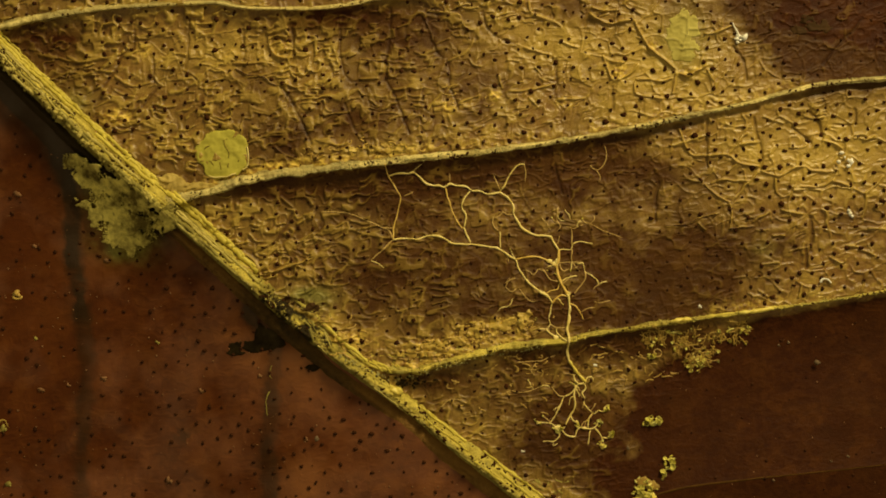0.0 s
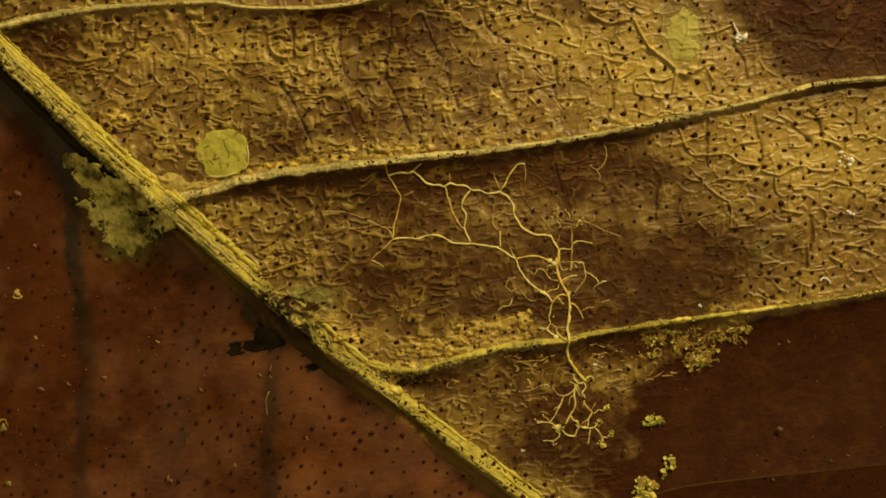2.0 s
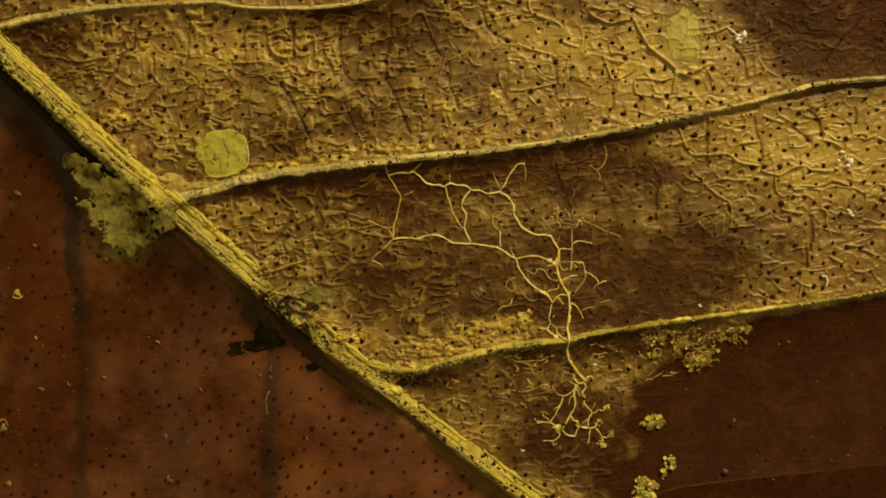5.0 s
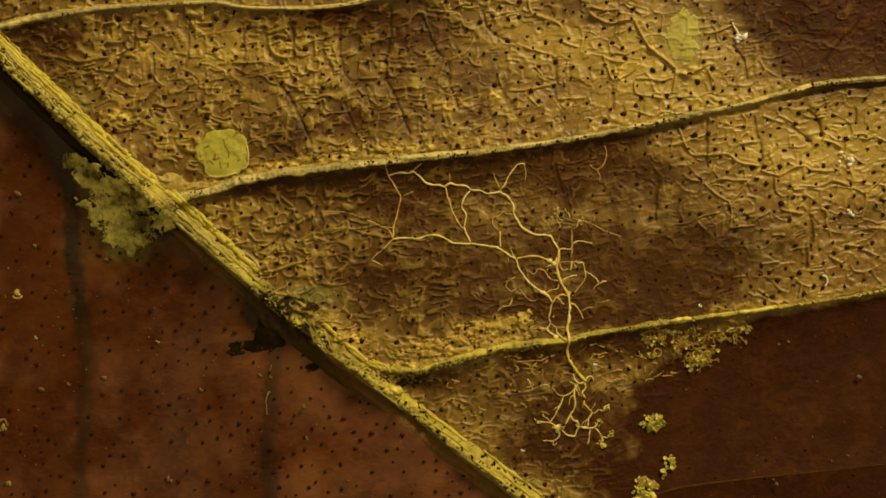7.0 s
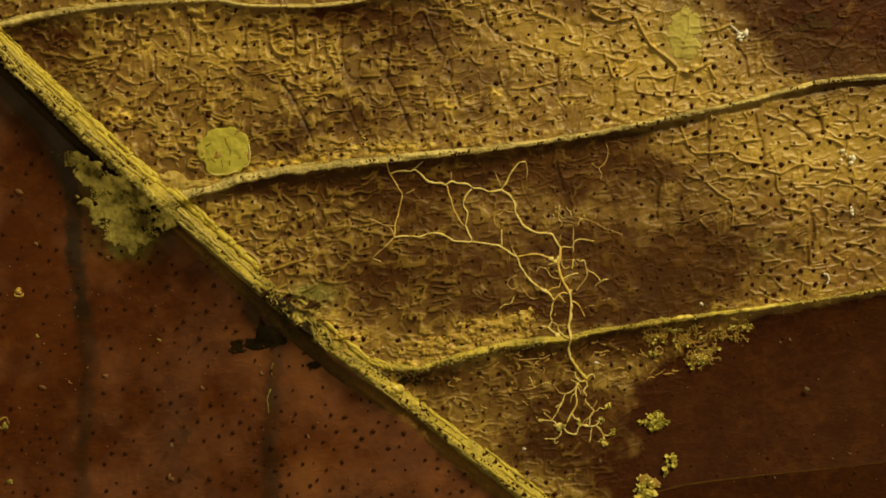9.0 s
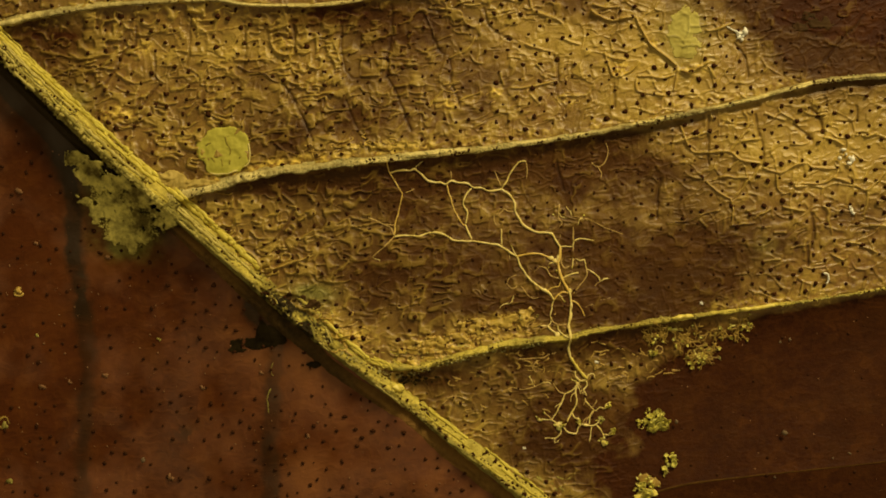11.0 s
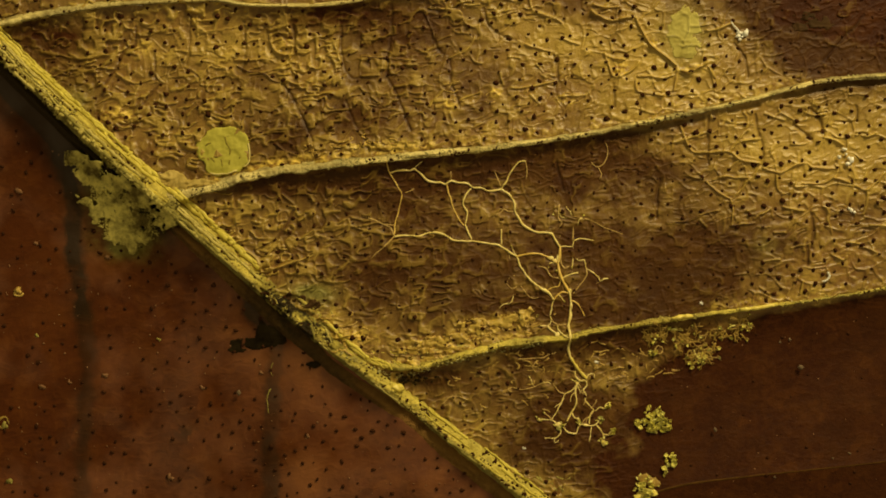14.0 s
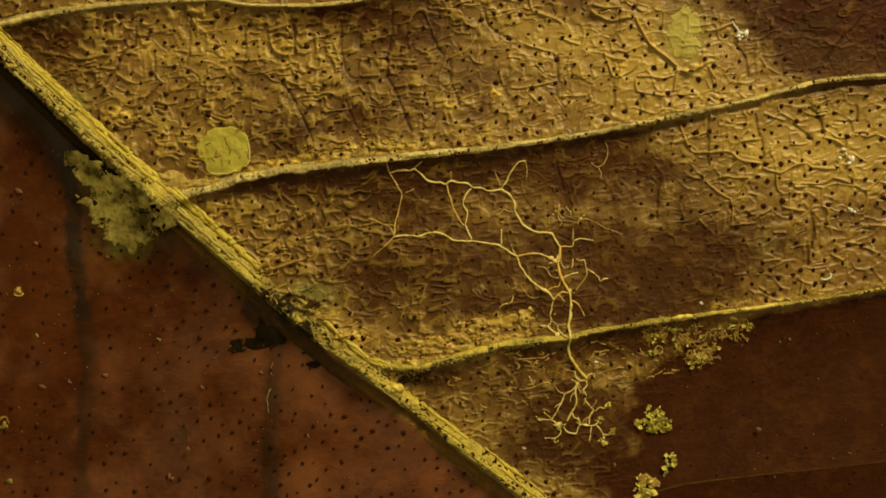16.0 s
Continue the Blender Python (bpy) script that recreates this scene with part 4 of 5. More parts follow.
thread(3.0, 3.2, (695, 424), (705, 422), (725, 422), (738, 423), (755, 417), (775, 417), (790, 424), (804, 431), (833, 431))
thread(3.2, 3.6, (833, 431), (860, 435), (883, 440), (895, 448), (913, 459))
thread(3.2, 4.2, (913, 459), (930, 455), (950, 454), (962, 457), (975, 465), (985, 470), mat=SLIME_ORANGE)
thread(3.4, 4.0, (913, 459), (918, 475), (930, 492), (945, 508), (960, 518), (970, 525), (978, 536))
thread(2.6, 2.2, (885, 339), (892, 329), (900, 313), (908, 300), (918, 291), (928, 290))
thread(1.5, 1.1, (928, 290), (931, 305), (929, 322), mat=SLIME_FAINT)
thread(1.4, 1.1, (886, 337), (880, 325), (874, 308), mat=SLIME_FAINT)
thread(2.2, 2.4, (788, 331), (793, 350), (798, 365), (808, 390), (820, 404), mat=SLIME_ORANGE)
thread(2.2, 2.6, (832, 338), (822, 350), (818, 366), (825, 378), (825, 388), (821, 402))
thread(2.8, 3.0, (821, 402), (824, 412), (833, 429))
thread(1.4, 1.2, (795, 325), (796, 308), mat=SLIME_FAINT)
thread(1.8, 1.4, (730, 303), (738, 296), (746, 290))
thread(1.6, 1.2, (714, 347), (724, 343), (731, 338), mat=SLIME_FAINT)
# loops and rungs beside the trunk
thread(2.4, 2.2, (978, 536), (974, 548), (972, 562), (974, 572))
thread(2.2, 2.0, (978, 536), (985, 526), (995, 521), (1004, 524), mat=SLIME_ORANGE)
thread(2.2, 1.9, (965, 520), (975, 514), (986, 512), (990, 500), mat=SLIME_ORANGE)
thread(2.0, 1.6, (974, 572), (985, 579), (1000, 579), mat=SLIME_FAINT)
thread(2.2, 1.8, (974, 572), (967, 582), (953, 581))
thread(2.2, 2.6, (967, 582), (976, 591), (984, 596))
thread(2.2, 2.4, (985, 580), (987, 590), (998, 600), (1007, 602))
thread(2.6, 1.8, (1006, 537), (1018, 541), (1027, 552), (1033, 564), mat=SLIME_ORANGE)
fading.append((thread(1.5, 1.2, (1027, 552), (1040, 545), (1052, 544), mat=SLIME_FAINT), 0.10))
fading.append((thread(1.4, 1.2, (1052, 533), (1066, 535), (1080, 531), mat=SLIME_FAINT), 0.10))
thread(2.4, 2.2, (989, 442), (1000, 441), (1011, 440), (1012, 432))
thread(2.2, 1.6, (1012, 432), (1022, 428), (1034, 428), (1048, 431))
fading.append((thread(1.9, 1.7, (1012, 432), (1013, 415), (1012, 404), mat=SLIME_FAINT), 0.05))
fading.append((thread(1.6, 1.2, (1012, 404), (1006, 401), (1000, 401), mat=SLIME_FAINT), 0.08))
fading.append((thread(1.6, 1.2, (1012, 404), (1018, 403), (1025, 398), mat=SLIME_FAINT), 0.08))
fading.append((thread(1.9, 1.5, (1012, 440), (1012, 462), (1018, 470), (1026, 479), mat=SLIME_FAINT), 0.14))
fading.append((thread(1.8, 1.6, (989, 464), (1012, 464), (1031, 464), mat=SLIME_FAINT), 0.14))
thread(2.0, 1.8, (1031, 464), (1035, 478), (1045, 486), (1056, 493), (1060, 503))
thread(1.9, 1.7, (1060, 503), (1066, 499), (1074, 498))
thread(1.9, 1.7, (1035, 478), (1036, 490), (1030, 502), (1020, 514), (1012, 525), mat=SLIME_FAINT)
thread(2.2, 1.8, (993, 498), (1007, 490), (1022, 488))
thread(1.7, 1.4, (990, 452), (990, 470), (998, 480), (1006, 475), mat=SLIME_FAINT)
thread(2.0, 2.0, (951, 476), (963, 479), (970, 490), (978, 496), (988, 497), mat=SLIME_FAINT)
fading.append((thread(1.4, 1.2, (925, 477), (936, 480), (944, 486), (951, 476), mat=SLIME_FAINT), 0.10))
fading.append((thread(1.7, 1.5, (912, 491), (898, 498), (893, 502), (898, 511), (906, 516), (914, 510), mat=SLIME_FAINT), 0.08))
thread(1.6, 1.3, (919, 511), (930, 525), (940, 533), (951, 531), mat=SLIME_FAINT)
thread(1.8, 1.4, (880, 550), (888, 543), (902, 540), (906, 528))
thread(1.8, 1.7, (909, 379), (896, 379), (890, 375), (884, 382), (873, 383), mat=SLIME_FAINT)
fading.append((thread(1.7, 1.6, (873, 383), (873, 400), (885, 410), mat=SLIME_FAINT), 0.12))
thread(1.8, 1.9, (885, 410), (885, 422), (886, 438))
thread(1.4, 1.1, (888, 442), (897, 452), (900, 464), mat=SLIME_FAINT)
thread(1.7, 1.5, (988, 366), (986, 388), (992, 400), (985, 409), mat=SLIME_FAINT)
fading.append((thread(1.4, 1.2, (958, 383), (968, 396), (976, 407), mat=SLIME_FAINT), 0.10))
thread(1.6, 1.2, (1044, 292), (1056, 300), (1068, 290), (1074, 272), (1070, 258), mat=SLIME_FAINT)
thread(1.4, 1.1, (1056, 300), (1062, 312), (1058, 322), mat=SLIME_FAINT)
thread(1.5, 1.2, (1008, 387), (1030, 391), (1050, 398), (1072, 409), (1100, 420), mat=SMALL)
# the lower tree
thread(2.2, 1.8, (1036, 675), (1041, 667), (1047, 667), (1049, 672), (1044, 675))
thread(2.4, 2.2, (1034, 676), (1024, 678), (1017, 671), (1016, 662))
thread(2.2, 2.4, (1024, 678), (1015, 690), (1008, 697), (998, 701))
thread(2.0, 1.5, (998, 701), (988, 699), (980, 690), (976, 684), mat=SLIME_FAINT)
thread(2.4, 2.2, (998, 701), (990, 720), (974, 749))
thread(2.6, 2.4, (1019, 680), (1016, 700), (1018, 717), (1010, 733), (1002, 750), (996, 760))
thread(2.2, 2.0, (1034, 677), (1037, 686), (1030, 695), (1035, 704), (1035, 715), (1050, 732), (1055, 730), (1059, 725))
thread(1.6, 1.4, (1024, 686), (1028, 700), (1034, 704), mat=SLIME_FAINT)
thread(2.0, 1.6, (1059, 725), (1066, 727), (1073, 727))
thread(2.2, 2.0, (1048, 732), (1042, 740), (1040, 756))
thread(2.4, 2.6, (952, 748), (974, 749), (985, 757), (995, 762), (1003, 770), (1018, 771), (1021, 761), (1027, 756), (1040, 758), (1053, 756), (1058, 748))
thread(2.0, 2.0, (1010, 735), (1014, 744), (1021, 745))
thread(2.2, 2.6, (1053, 757), (1062, 767), (1066, 775), (1063, 785), (1068, 794))
thread(1.8, 1.5, (1066, 773), (1075, 775), (1083, 773))
thread(1.6, 1.3, (1076, 774), (1079, 766))
thread(1.8, 1.5, (1045, 760), (1043, 774), (1040, 787))
thread(1.8, 1.4, (988, 760), (990, 772), (980, 780), (960, 780))
thread(1.6, 1.3, (980, 780), (979, 789), (986, 784))
for a in ((915, 640), (955, 638), (982, 628)), ((949, 642), (940, 655), (946, 664)), ((780, 720), (800, 706), (826, 712)), ((905, 690), (930, 694), (955, 684)):
    thread(1.6, 1.1, *a, mat=SLIME_FAINT)
# swellings of the net
for cu, cv, ru, rv in ((972, 461, 8, 5), (980, 466, 6, 6), (986, 462, 5, 9), (961, 518, 6, 5), (984, 597, 7, 6), (987, 757, 9, 7), (1066, 789, 6, 8), (952, 748, 5, 5), (1021, 746, 4, 4), (1035, 757, 8, 4), (1006, 519, 6, 6)):
    part("swelling", blob("swelling", [(cu, cv, 0.75 * ru, 0.75 * rv)], SLIME, 0.08, 0.08, 5 * cu + cv, 0.7, 6, 0.6, 1.0), slime)

# fine spurs, some ending in a bead, round the thick part of the net
rs = np.random.RandomState(17)
ALL_THREADS = np.concatenate(THREADS)
for k in range(34):
    box = (950, 380, 1070, 570) if k < 16 else (860, 440, 940, 550) if k < 20 else (940, 680, 1095, 790)
    near = ALL_THREADS[(ALL_THREADS[:, 0] > box[0]) & (ALL_THREADS[:, 0] < box[2]) & (ALL_THREADS[:, 1] > box[1]) & (ALL_THREADS[:, 1] < box[3])]
    u0, v0 = near[rs.randint(len(near))]
    a = 6.283 * rs.rand()
    pts = [(u0, v0)]
    for q in range(3):
        a += 1.6 * (rs.rand() - 0.5)
        pts.append((pts[-1][0] + (4 + 4 * rs.rand()) * math.cos(a), pts[-1][1] + (4 + 4 * rs.rand()) * math.sin(a)))
    twig = part("spur", strand("spur", pts, 0.9, 0.7, SLIME_FAINT if k % 2 else SLIME, 1400 + 3 * k, 2.0), slime)
    if k % 3 == 0:
        part("bead", grains("bead", [pts[-1][0]], [pts[-1][1]], [1.8], GRAIN, 0.9, 0.7, 1600 + k), slime)
    if k < 20 and k % 2:
        fading.append((twig, 0.09))

# ---- lichen and mould patches ----
lichen = tagged(new("lichen_spot", blob("lichen_spot", [(384, 268, 40, 39), (404, 262, 36, 34), (398, 280, 40, 36), (383, 300, 24, 18)], LICHEN, 0.20, 0.04, 3, 0.16, 9, 0.1, 1.3, 0.0, ((440, 316, 18), (350, 236, 13), (366, 228, 7), (412, 322, 12), (349, 300, 12)), True)),
                "round flat yellow-green lichen spot on the leaf", "lichen")
tagged(new("lichen_spot", blob("lichen_spot", [(1210, 50, 30, 32), (1206, 80, 28, 30)], LICHEN_PALE, 0.014, 0.004, 5, 1.2, 16, 1.0)), "pale yellow-green blurred lichen spot on the leaf", "lichen")
tagged(new("mould_patch", blob("mould_patch", [(213, 372, 52, 50), (252, 374, 52, 38), (182, 338, 40, 34), (158, 314, 28, 24), (136, 290, 24, 16), (228, 412, 46, 32)], FUZZ, 0.16, 0.02, 19, 2.0, 17, 0.0, 1.2, 1.2)),
       "grey-green fuzzy mould patch below the midrib", "mould")
for pts in (((437, 258), (440, 275), (438, 292), (428, 300)), ((418, 306), (404, 311), (384, 313), (368, 310))):
    part("rim", strand("rim", pts, 1.5, 1.1, RIM, 41, 1.5, 0.2, 6, 1.0, 0.2), lichen, "thin pale raised rim")
for pts in (((397, 246), (400, 260), (407, 272), (404, 280)), ((371, 284), (377, 293)), ((388, 286), (391, 299)), ((404, 288), (402, 298)), ((362, 262), (372, 258)), ((420, 284), (426, 280))):
    part("crease", strand("crease", pts, 1.5, 0.9, CREASE, 47 + int(pts[0][0]), 4.0, 0.0, 6, 0.4, 0.05), lichen, "darker olive crease")
# loose tufts of the same mould strewn about it
rs = np.random.RandomState(611)
mu, mv = 110 + 210 * rs.rand(7000), 265 + 190 * rs.rand(7000)
near = np.max([1 - ((mu - c[0]) / c[2]) ** 2 - ((mv - c[1]) / c[3]) ** 2 for c in ((213, 372, 60, 56), (252, 378, 58, 44), (180, 335, 38, 36), (150, 308, 26, 24), (128, 284, 20, 18), (230, 420, 56, 34))], 0)
hold = (near + 1.5 * (fnoise(mu, mv, 17, 612, 3) - 0.5) > 0.42) & (off_midrib(mu, mv) < -26)
mu, mv, near = mu[hold][:2200], mv[hold][:2200], near[hold][:2200]
mz = base_height(mu, mv) + (0.04 + 1.34 * np.clip(1 + (off_midrib(mu, mv) + 30) / 110, 0, 1) * ease(0.0, 0.35, near)) * MM
tagged(new("mould_tuft", grains("mould_tuft", mu, mv, 0.7 + 1.3 * rs.rand(len(mu)) ** 2, FUZZ, 0.5, 0.3, 613, z=mz, wild=1.0)), "loose olive-green tufts of mould below the midrib", "mould", kind="stuff")
tagged(new("soot_patch", blob("soot_patch", [(474, 598, 30, 24), (448, 612, 40, 12), (498, 572, 26, 24), (418, 624, 22, 7)], SOOT, 0.02, 0.01, 13, 1.2, 16, 0.6, 1.5)), "black sooty mould patch beside the midrib", "mould", "soot stains")
tagged(new("soot_patch", blob("soot_patch", [(548, 545, 16, 12), (530, 535, 14, 9), (510, 528, 12, 7)], RIB_DARK, 0.05, 0.05, 14, 2.2, 8, 0.9, 1.2)), "thin blackish sooty mould stain on the leaf", "mould", "soot stains")
tagged(new("soot_patch", blob("soot_patch", [(1438, 42, 30, 16), (1418, 52, 16, 9)], RIB_DARK, 0.03, 0.02, 16, 2.0, 12, 1.0, 1.4)), "thin blackish sooty mould stain on the leaf", "mould", "soot stains")
tagged(new("soot_patch", blob("soot_patch", [(553, 650, 15, 7)], SOOT, 0.05, 0.05, 15, 0.5, 9, 0.5)), "thin blackish sooty mould stain on the leaf", "mould", "soot stains")

def flake(name, u, v, r, mat, seed, rise):
    """A small cupped lobe with a scalloped rim, tilted at random."""
    rs = np.random.RandomState(seed)
    n = 9
    a = np.arange(n) / n * 6.283 + 0.3 * rs.rand(n)
    q = r * (0.55 + 0.6 * rs.rand(n))
    rim = np.stack([q * np.cos(a), q * np.sin(a), 0.6 * r * (0.25 + rs.rand(n))], -1)
    inner = rim * np.array([0.6, 0.6, 0.0]) + np.array([0, 0, -0.1 * r])
    low = rim * np.array([0.8, 0.8, 1.0]) - np.array([0, 0, 0.5 * r])
    co = np.concatenate([rim, inner, low])
    turn = Matrix.Rotation(6.283 * rs.rand(), 3, "Z") @ Matrix.Rotation(0.9 * rs.rand(), 3, "X")
    co = co @ np.array(turn).T * U + lay(u, v, 0, float(height(np.array([u]), np.array([v]))[0]) + rise + 0.45 * r * U)
    f = [tuple(range(n, 2 * n)), tuple(range(3 * n - 1, 2 * n - 1, -1))]
    for k in range(n):
        m = (k + 1) % n
        f += [(k, m, n + m, n + k), (2 * n + k, 2 * n + m, m, k)]
    return mesh_of(name, co.tolist(), f, mat)


def clump(cu, cv, ru, rv, n, r, seed, label, name="slime_clump"):
    """A rosette of cupped lobes with knobs and stubs between them, each a part."""
    ob = tagged(new(name), label, "slime mould")
    rs = np.random.RandomState(seed)
    for k in range(n):
        a, q = rs.rand() * 6.283, rs.rand() ** 0.5
        q = q * (0.9 + 0.1 * math.sin(3 * a + seed))
        u, v = cu + ru * q * math.cos(a), cv + rv * q * math.sin(a)
        if k % 4 == 3:
            b = a + 1.4 * (rs.rand() - 0.5)
            me = strand("stub", [(u, v), (u + r * math.cos(b), v + r * math.sin(b)), (u + 2.2 * r * math.cos(b + 0.4), v + 2.2 * r * math.sin(b + 0.4))], 0.45 * r, 0.5 * r, GRAIN, seed + k, 1.5, 1.0 + (1 - q), 5)
            part("stub", me, ob)
        elif k % 4 == 1:
            part("knob", grains("knob", [u], [v], [r * (0.45 + 0.5 * rs.rand())], GRAIN, 0.9, 0.6, seed * 50 + k, (1 - q) * r * 0.6 * U, wild=1.3), ob)
        else:
            part("lobe", flake("lobe", u, v, r * (1.2 + 1.3 * rs.rand()), GRAIN, seed * 50 + k, (1 - q) * r * 0.5 * U), ob)
    return ob


grown = clump(1154, 749, 33, 24, 120, 2.7, 201, "pale yellow lumpy slime mould clump growing on the leaf")
low_clump = clump(1141, 866, 22, 22, 40, 3.0, 202, "yellow lumpy slime mould clump on the leaf")
part("body", blob("body", [(1138, 876, 13, 9), (1132, 886, 12, 8), (1152, 878, 9, 7)], SLIME_BRIGHT, 0.10, 0.10, 221, 0.9, 8, 0.3, 1.2), low_clump, "smooth bright yellow body")
part("cap", blob("cap", [(1140, 852, 16, 9), (1154, 860, 12, 8)], FAN, 0.08, 0.08, 222, 1.2, 8, 0.4, 1.2), low_clump, "orange-brown older part")
clump(1172, 838, 7, 9, 9, 2.4, 212, "narrow neck of yellow slime mould between two clumps")
clump(1184, 817, 10, 12, 16, 3.0, 203, "small yellow slime mould clump on the leaf")
clump(1153, 630, 7, 6, 10, 2.4, 204, "tiny pale slime mould clump on the leaf")
for cu, cv, ru, rv, n, sd in ((988, 758, 9, 7, 8, 205), (1068, 784, 10, 8, 10, 206), (1074, 724, 7, 5, 6, 207), (952, 746, 6, 5, 5, 208), (1082, 768, 7, 8, 7, 209),
                              (1020, 752, 6, 5, 5, 210), (1060, 748, 6, 6, 5, 211)):
    clump(cu, cv, ru, rv, n, 1.9, sd, "small lumpy tip of the yellow slime mould")

# lacy fan of slime mould under the side vein
fan = tagged(new("slime_fan"), "lacy yellow-brown slime mould fan on the leaf below a vein", "slime mould")
rs = np.random.RandomState(31)
for k in range(104):
    cu, cv, ru, rv = ((1238, 622, 24, 24), (1236, 628, 22, 18), (1302, 582, 26, 15), (1190, 600, 48, 16))[k % 4]
    b, q = 6.283 * rs.rand(), rs.rand() ** 0.6
    u0, v0 = cu + ru * q * math.cos(b), cv + rv * q * math.sin(b)
    if k >= 56:
        u0 = 1130 + 185 * rs.rand()
        v0 = np.interp(u0, VEIN_C[:, 0], VEIN_C[:, 1]) + 8 + (14 + 50 * np.exp(-((u0 - 1235) / 45) ** 2)) * rs.rand()
    a = math.radians(-30 + 200 * rs.rand())
    pts = [(u0, v0)]
    for q in range(3):
        a += 1.3 * (rs.rand() - 0.5)
        ln = 4 + 4 * rs.rand()
        pts.append((pts[-1][0] + ln * math.cos(a), pts[-1][1] + 0.9 * ln * math.sin(a)))
    mat = FAN if k % 9 or k >= 56 else GRAIN
    part("branch", strand("branch", pts, 1.5, 1.1, mat, 700 + k, 3.0, 0.9, 5), fan)
    for q in (1, 2):
        b = a + (1.1 if q == 1 else -1.0)
        p = pts[q]
        part("twig", strand("twig", [p, (p[0] + 4 * math.cos(b), p[1] + 4 * math.sin(b)), (p[0] + 7 * math.cos(b + 0.4), p[1] + 7 * math.sin(b + 0.4))], 1.1, 0.9, mat, 760 + 2 * k + q, 2.0, 0.9, 5), fan)
    if k >= 90:
        continue
    if k % 4 == 0:
        part("lobe", flake("lobe", pts[-1][0], pts[-1][1], 2.6 + 2.0 * rs.rand(), GRAIN, 980 + k, 0.03 * MM), fan)
    elif k % 3 == 0:
        part("knob", grains("knob", [pts[-1][0]], [pts[-1][1]], [1.5 + 1.3 * rs.rand()], GRAIN, 0.9, 0.8, 950 + k, wild=1.1), fan)


ring = [(1160 + 7 * math.cos(a) + 4, 624 + 7 * math.sin(a)) for a in np.linspace(2.6, 8.2, 9)]
part("branch", strand("branch", ring, 1.3, 1.0, SLIME_FAINT, 777, 1.0, 0.9, 5), fan)


# grains of crust and soot along the veins
def crusted(k, n, r, lo, hi, mat, name, label, seed, span=(0, 1568), bunch=0.5):
    rs = np.random.RandomState(seed)
    p = RIB_PTS[k].reshape(-1, COLS[k], 3)
    i, j = rs.randint(0, len(p), 6 * n), rs.randint(int(lo * (COLS[k] - 1)), int(hi * (COLS[k] - 1)) + 1, 6 * n)
    q = p[i, j] + np.concatenate([rs.rand(6 * n, 2) * 3 - 1.5, np.zeros((6 * n, 1))], 1)
    ok = (q[:, 0] > span[0]) & (q[:, 0] < span[1]) & (vnoise(q[:, 0], q[:, 1], 22, seed) > bunch)
    q = q[ok][:n]
    me = grains(name, q[:, 0], q[:, 1], r * (0.6 + 0.9 * rs.rand(len(q)) ** 2), mat, 0.5, 0.1, seed, z=q[:, 2], wild=1.1)
    part(name, me, leaf, label, "stuff")


COLS = [41, 21, 21, 21, 21, 21, 21, 21]
crusted(0, 800, 1.7, 0.3, 0.64, RIB_GRAIN, "crust", "grey-green crust grains on the midrib", 401, bunch=0.42)
crusted(0, 170, 2.2, 0.2, 0.62, BLACK, "soot", "black soot grains on the midrib", 402, bunch=0.6)
crusted(0, 130, 2.6, 0.1, 0.6, BLACK, "soot", "black soot dots on the midrib", 413, (640, 1010), 0.35)
crusted(0, 60, 2.4, 0.1, 0.6, BLACK, "soot", "black soot grains on the midrib", 403, (380, 640), 0.4)
crusted(0, 300, 2.0, 0.3, 0.66, BLACK, "soot", "black soot grains on the midrib", 411, (-20, 280), 0.45)
crusted(0, 240, 3.2, 0.5, 0.70, RIB_GRAIN, "crust", "grey-green crust lumps on the midrib's edge", 412, (-20, 240), 0.4)
crusted(3, 700, 1.4, 0.2, 1.0, FUZZ_PALE, "crust", "pale crust grains on the side vein", 408, bunch=0.45)
crusted(3, 190, 1.8, 0.45, 1.0, BLACK, "soot", "black soot grains on the side vein", 404, bunch=0.6)
crusted(4, 650, 1.5, 0.0, 1.0, RIB_GRAIN, "crust", "grey-green crust grains on the side vein", 405, (680, 1568), 0.4)
crusted(4, 110, 1.5, 0.5, 1.0, BLACK, "soot", "black soot grains on the side vein", 406, (680, 1568), 0.55)
crusted(2, 80, 1.3, 0.6, 1.0, BLACK, "soot", "black soot grains on the side vein", 407, bunch=0.6)

# pale beads in a row along the lower edge of a side vein and on the midrib beside it
rs = np.random.RandomState(431)
bt = rs.rand(150) ** 1.4
bu = 600 + 360 * bt
bv = np.where(bu < 690, 628 + (bu - 600) * 0.47, np.interp(bu, VEIN_C[:, 0], VEIN_C[:, 1]) + 8) + 7 * (rs.rand(150) - 0.4)
part("crust", grains("crust", bu, bv, 1.0 + 1.3 * rs.rand(150) ** 2, FUZZ_PALE, 0.9, 0.5, 432, z=over_ribs(bu, bv, height(bu, bv))), leaf, "pale beads along the side vein's edge", "stuff")
su, sv = 725 + 26 * rs.randn(60), 676 + 6 * rs.randn(60)
part("soot", grains("soot", su, sv, 1.4 + 1.6 * rs.rand(60), SOOT, 0.7, 0.3, 433), leaf, "black soot in the fork of the veins", "stuff")

# flakes of golden crust above a side vein
rs = np.random.RandomState(451)
for k in range(40):
    cu, cv, ru, rv = ((868, 582, 60, 16), (800, 612, 50, 12), (745, 630, 45, 10), (940, 572, 40, 12), (690, 640, 40, 8))[k % 5]
    u0, v0 = cu + ru * (2 * rs.rand() - 1), cv + rv * (2 * rs.rand() - 1)
    part("crust_flake", flake("crust_flake", u0, v0, 2.0 + 2.4 * rs.rand(), (GOLD, RIB_GRAIN, SLIME_FAINT)[k % 3], 2100 + k, -0.03 * MM), leaf)

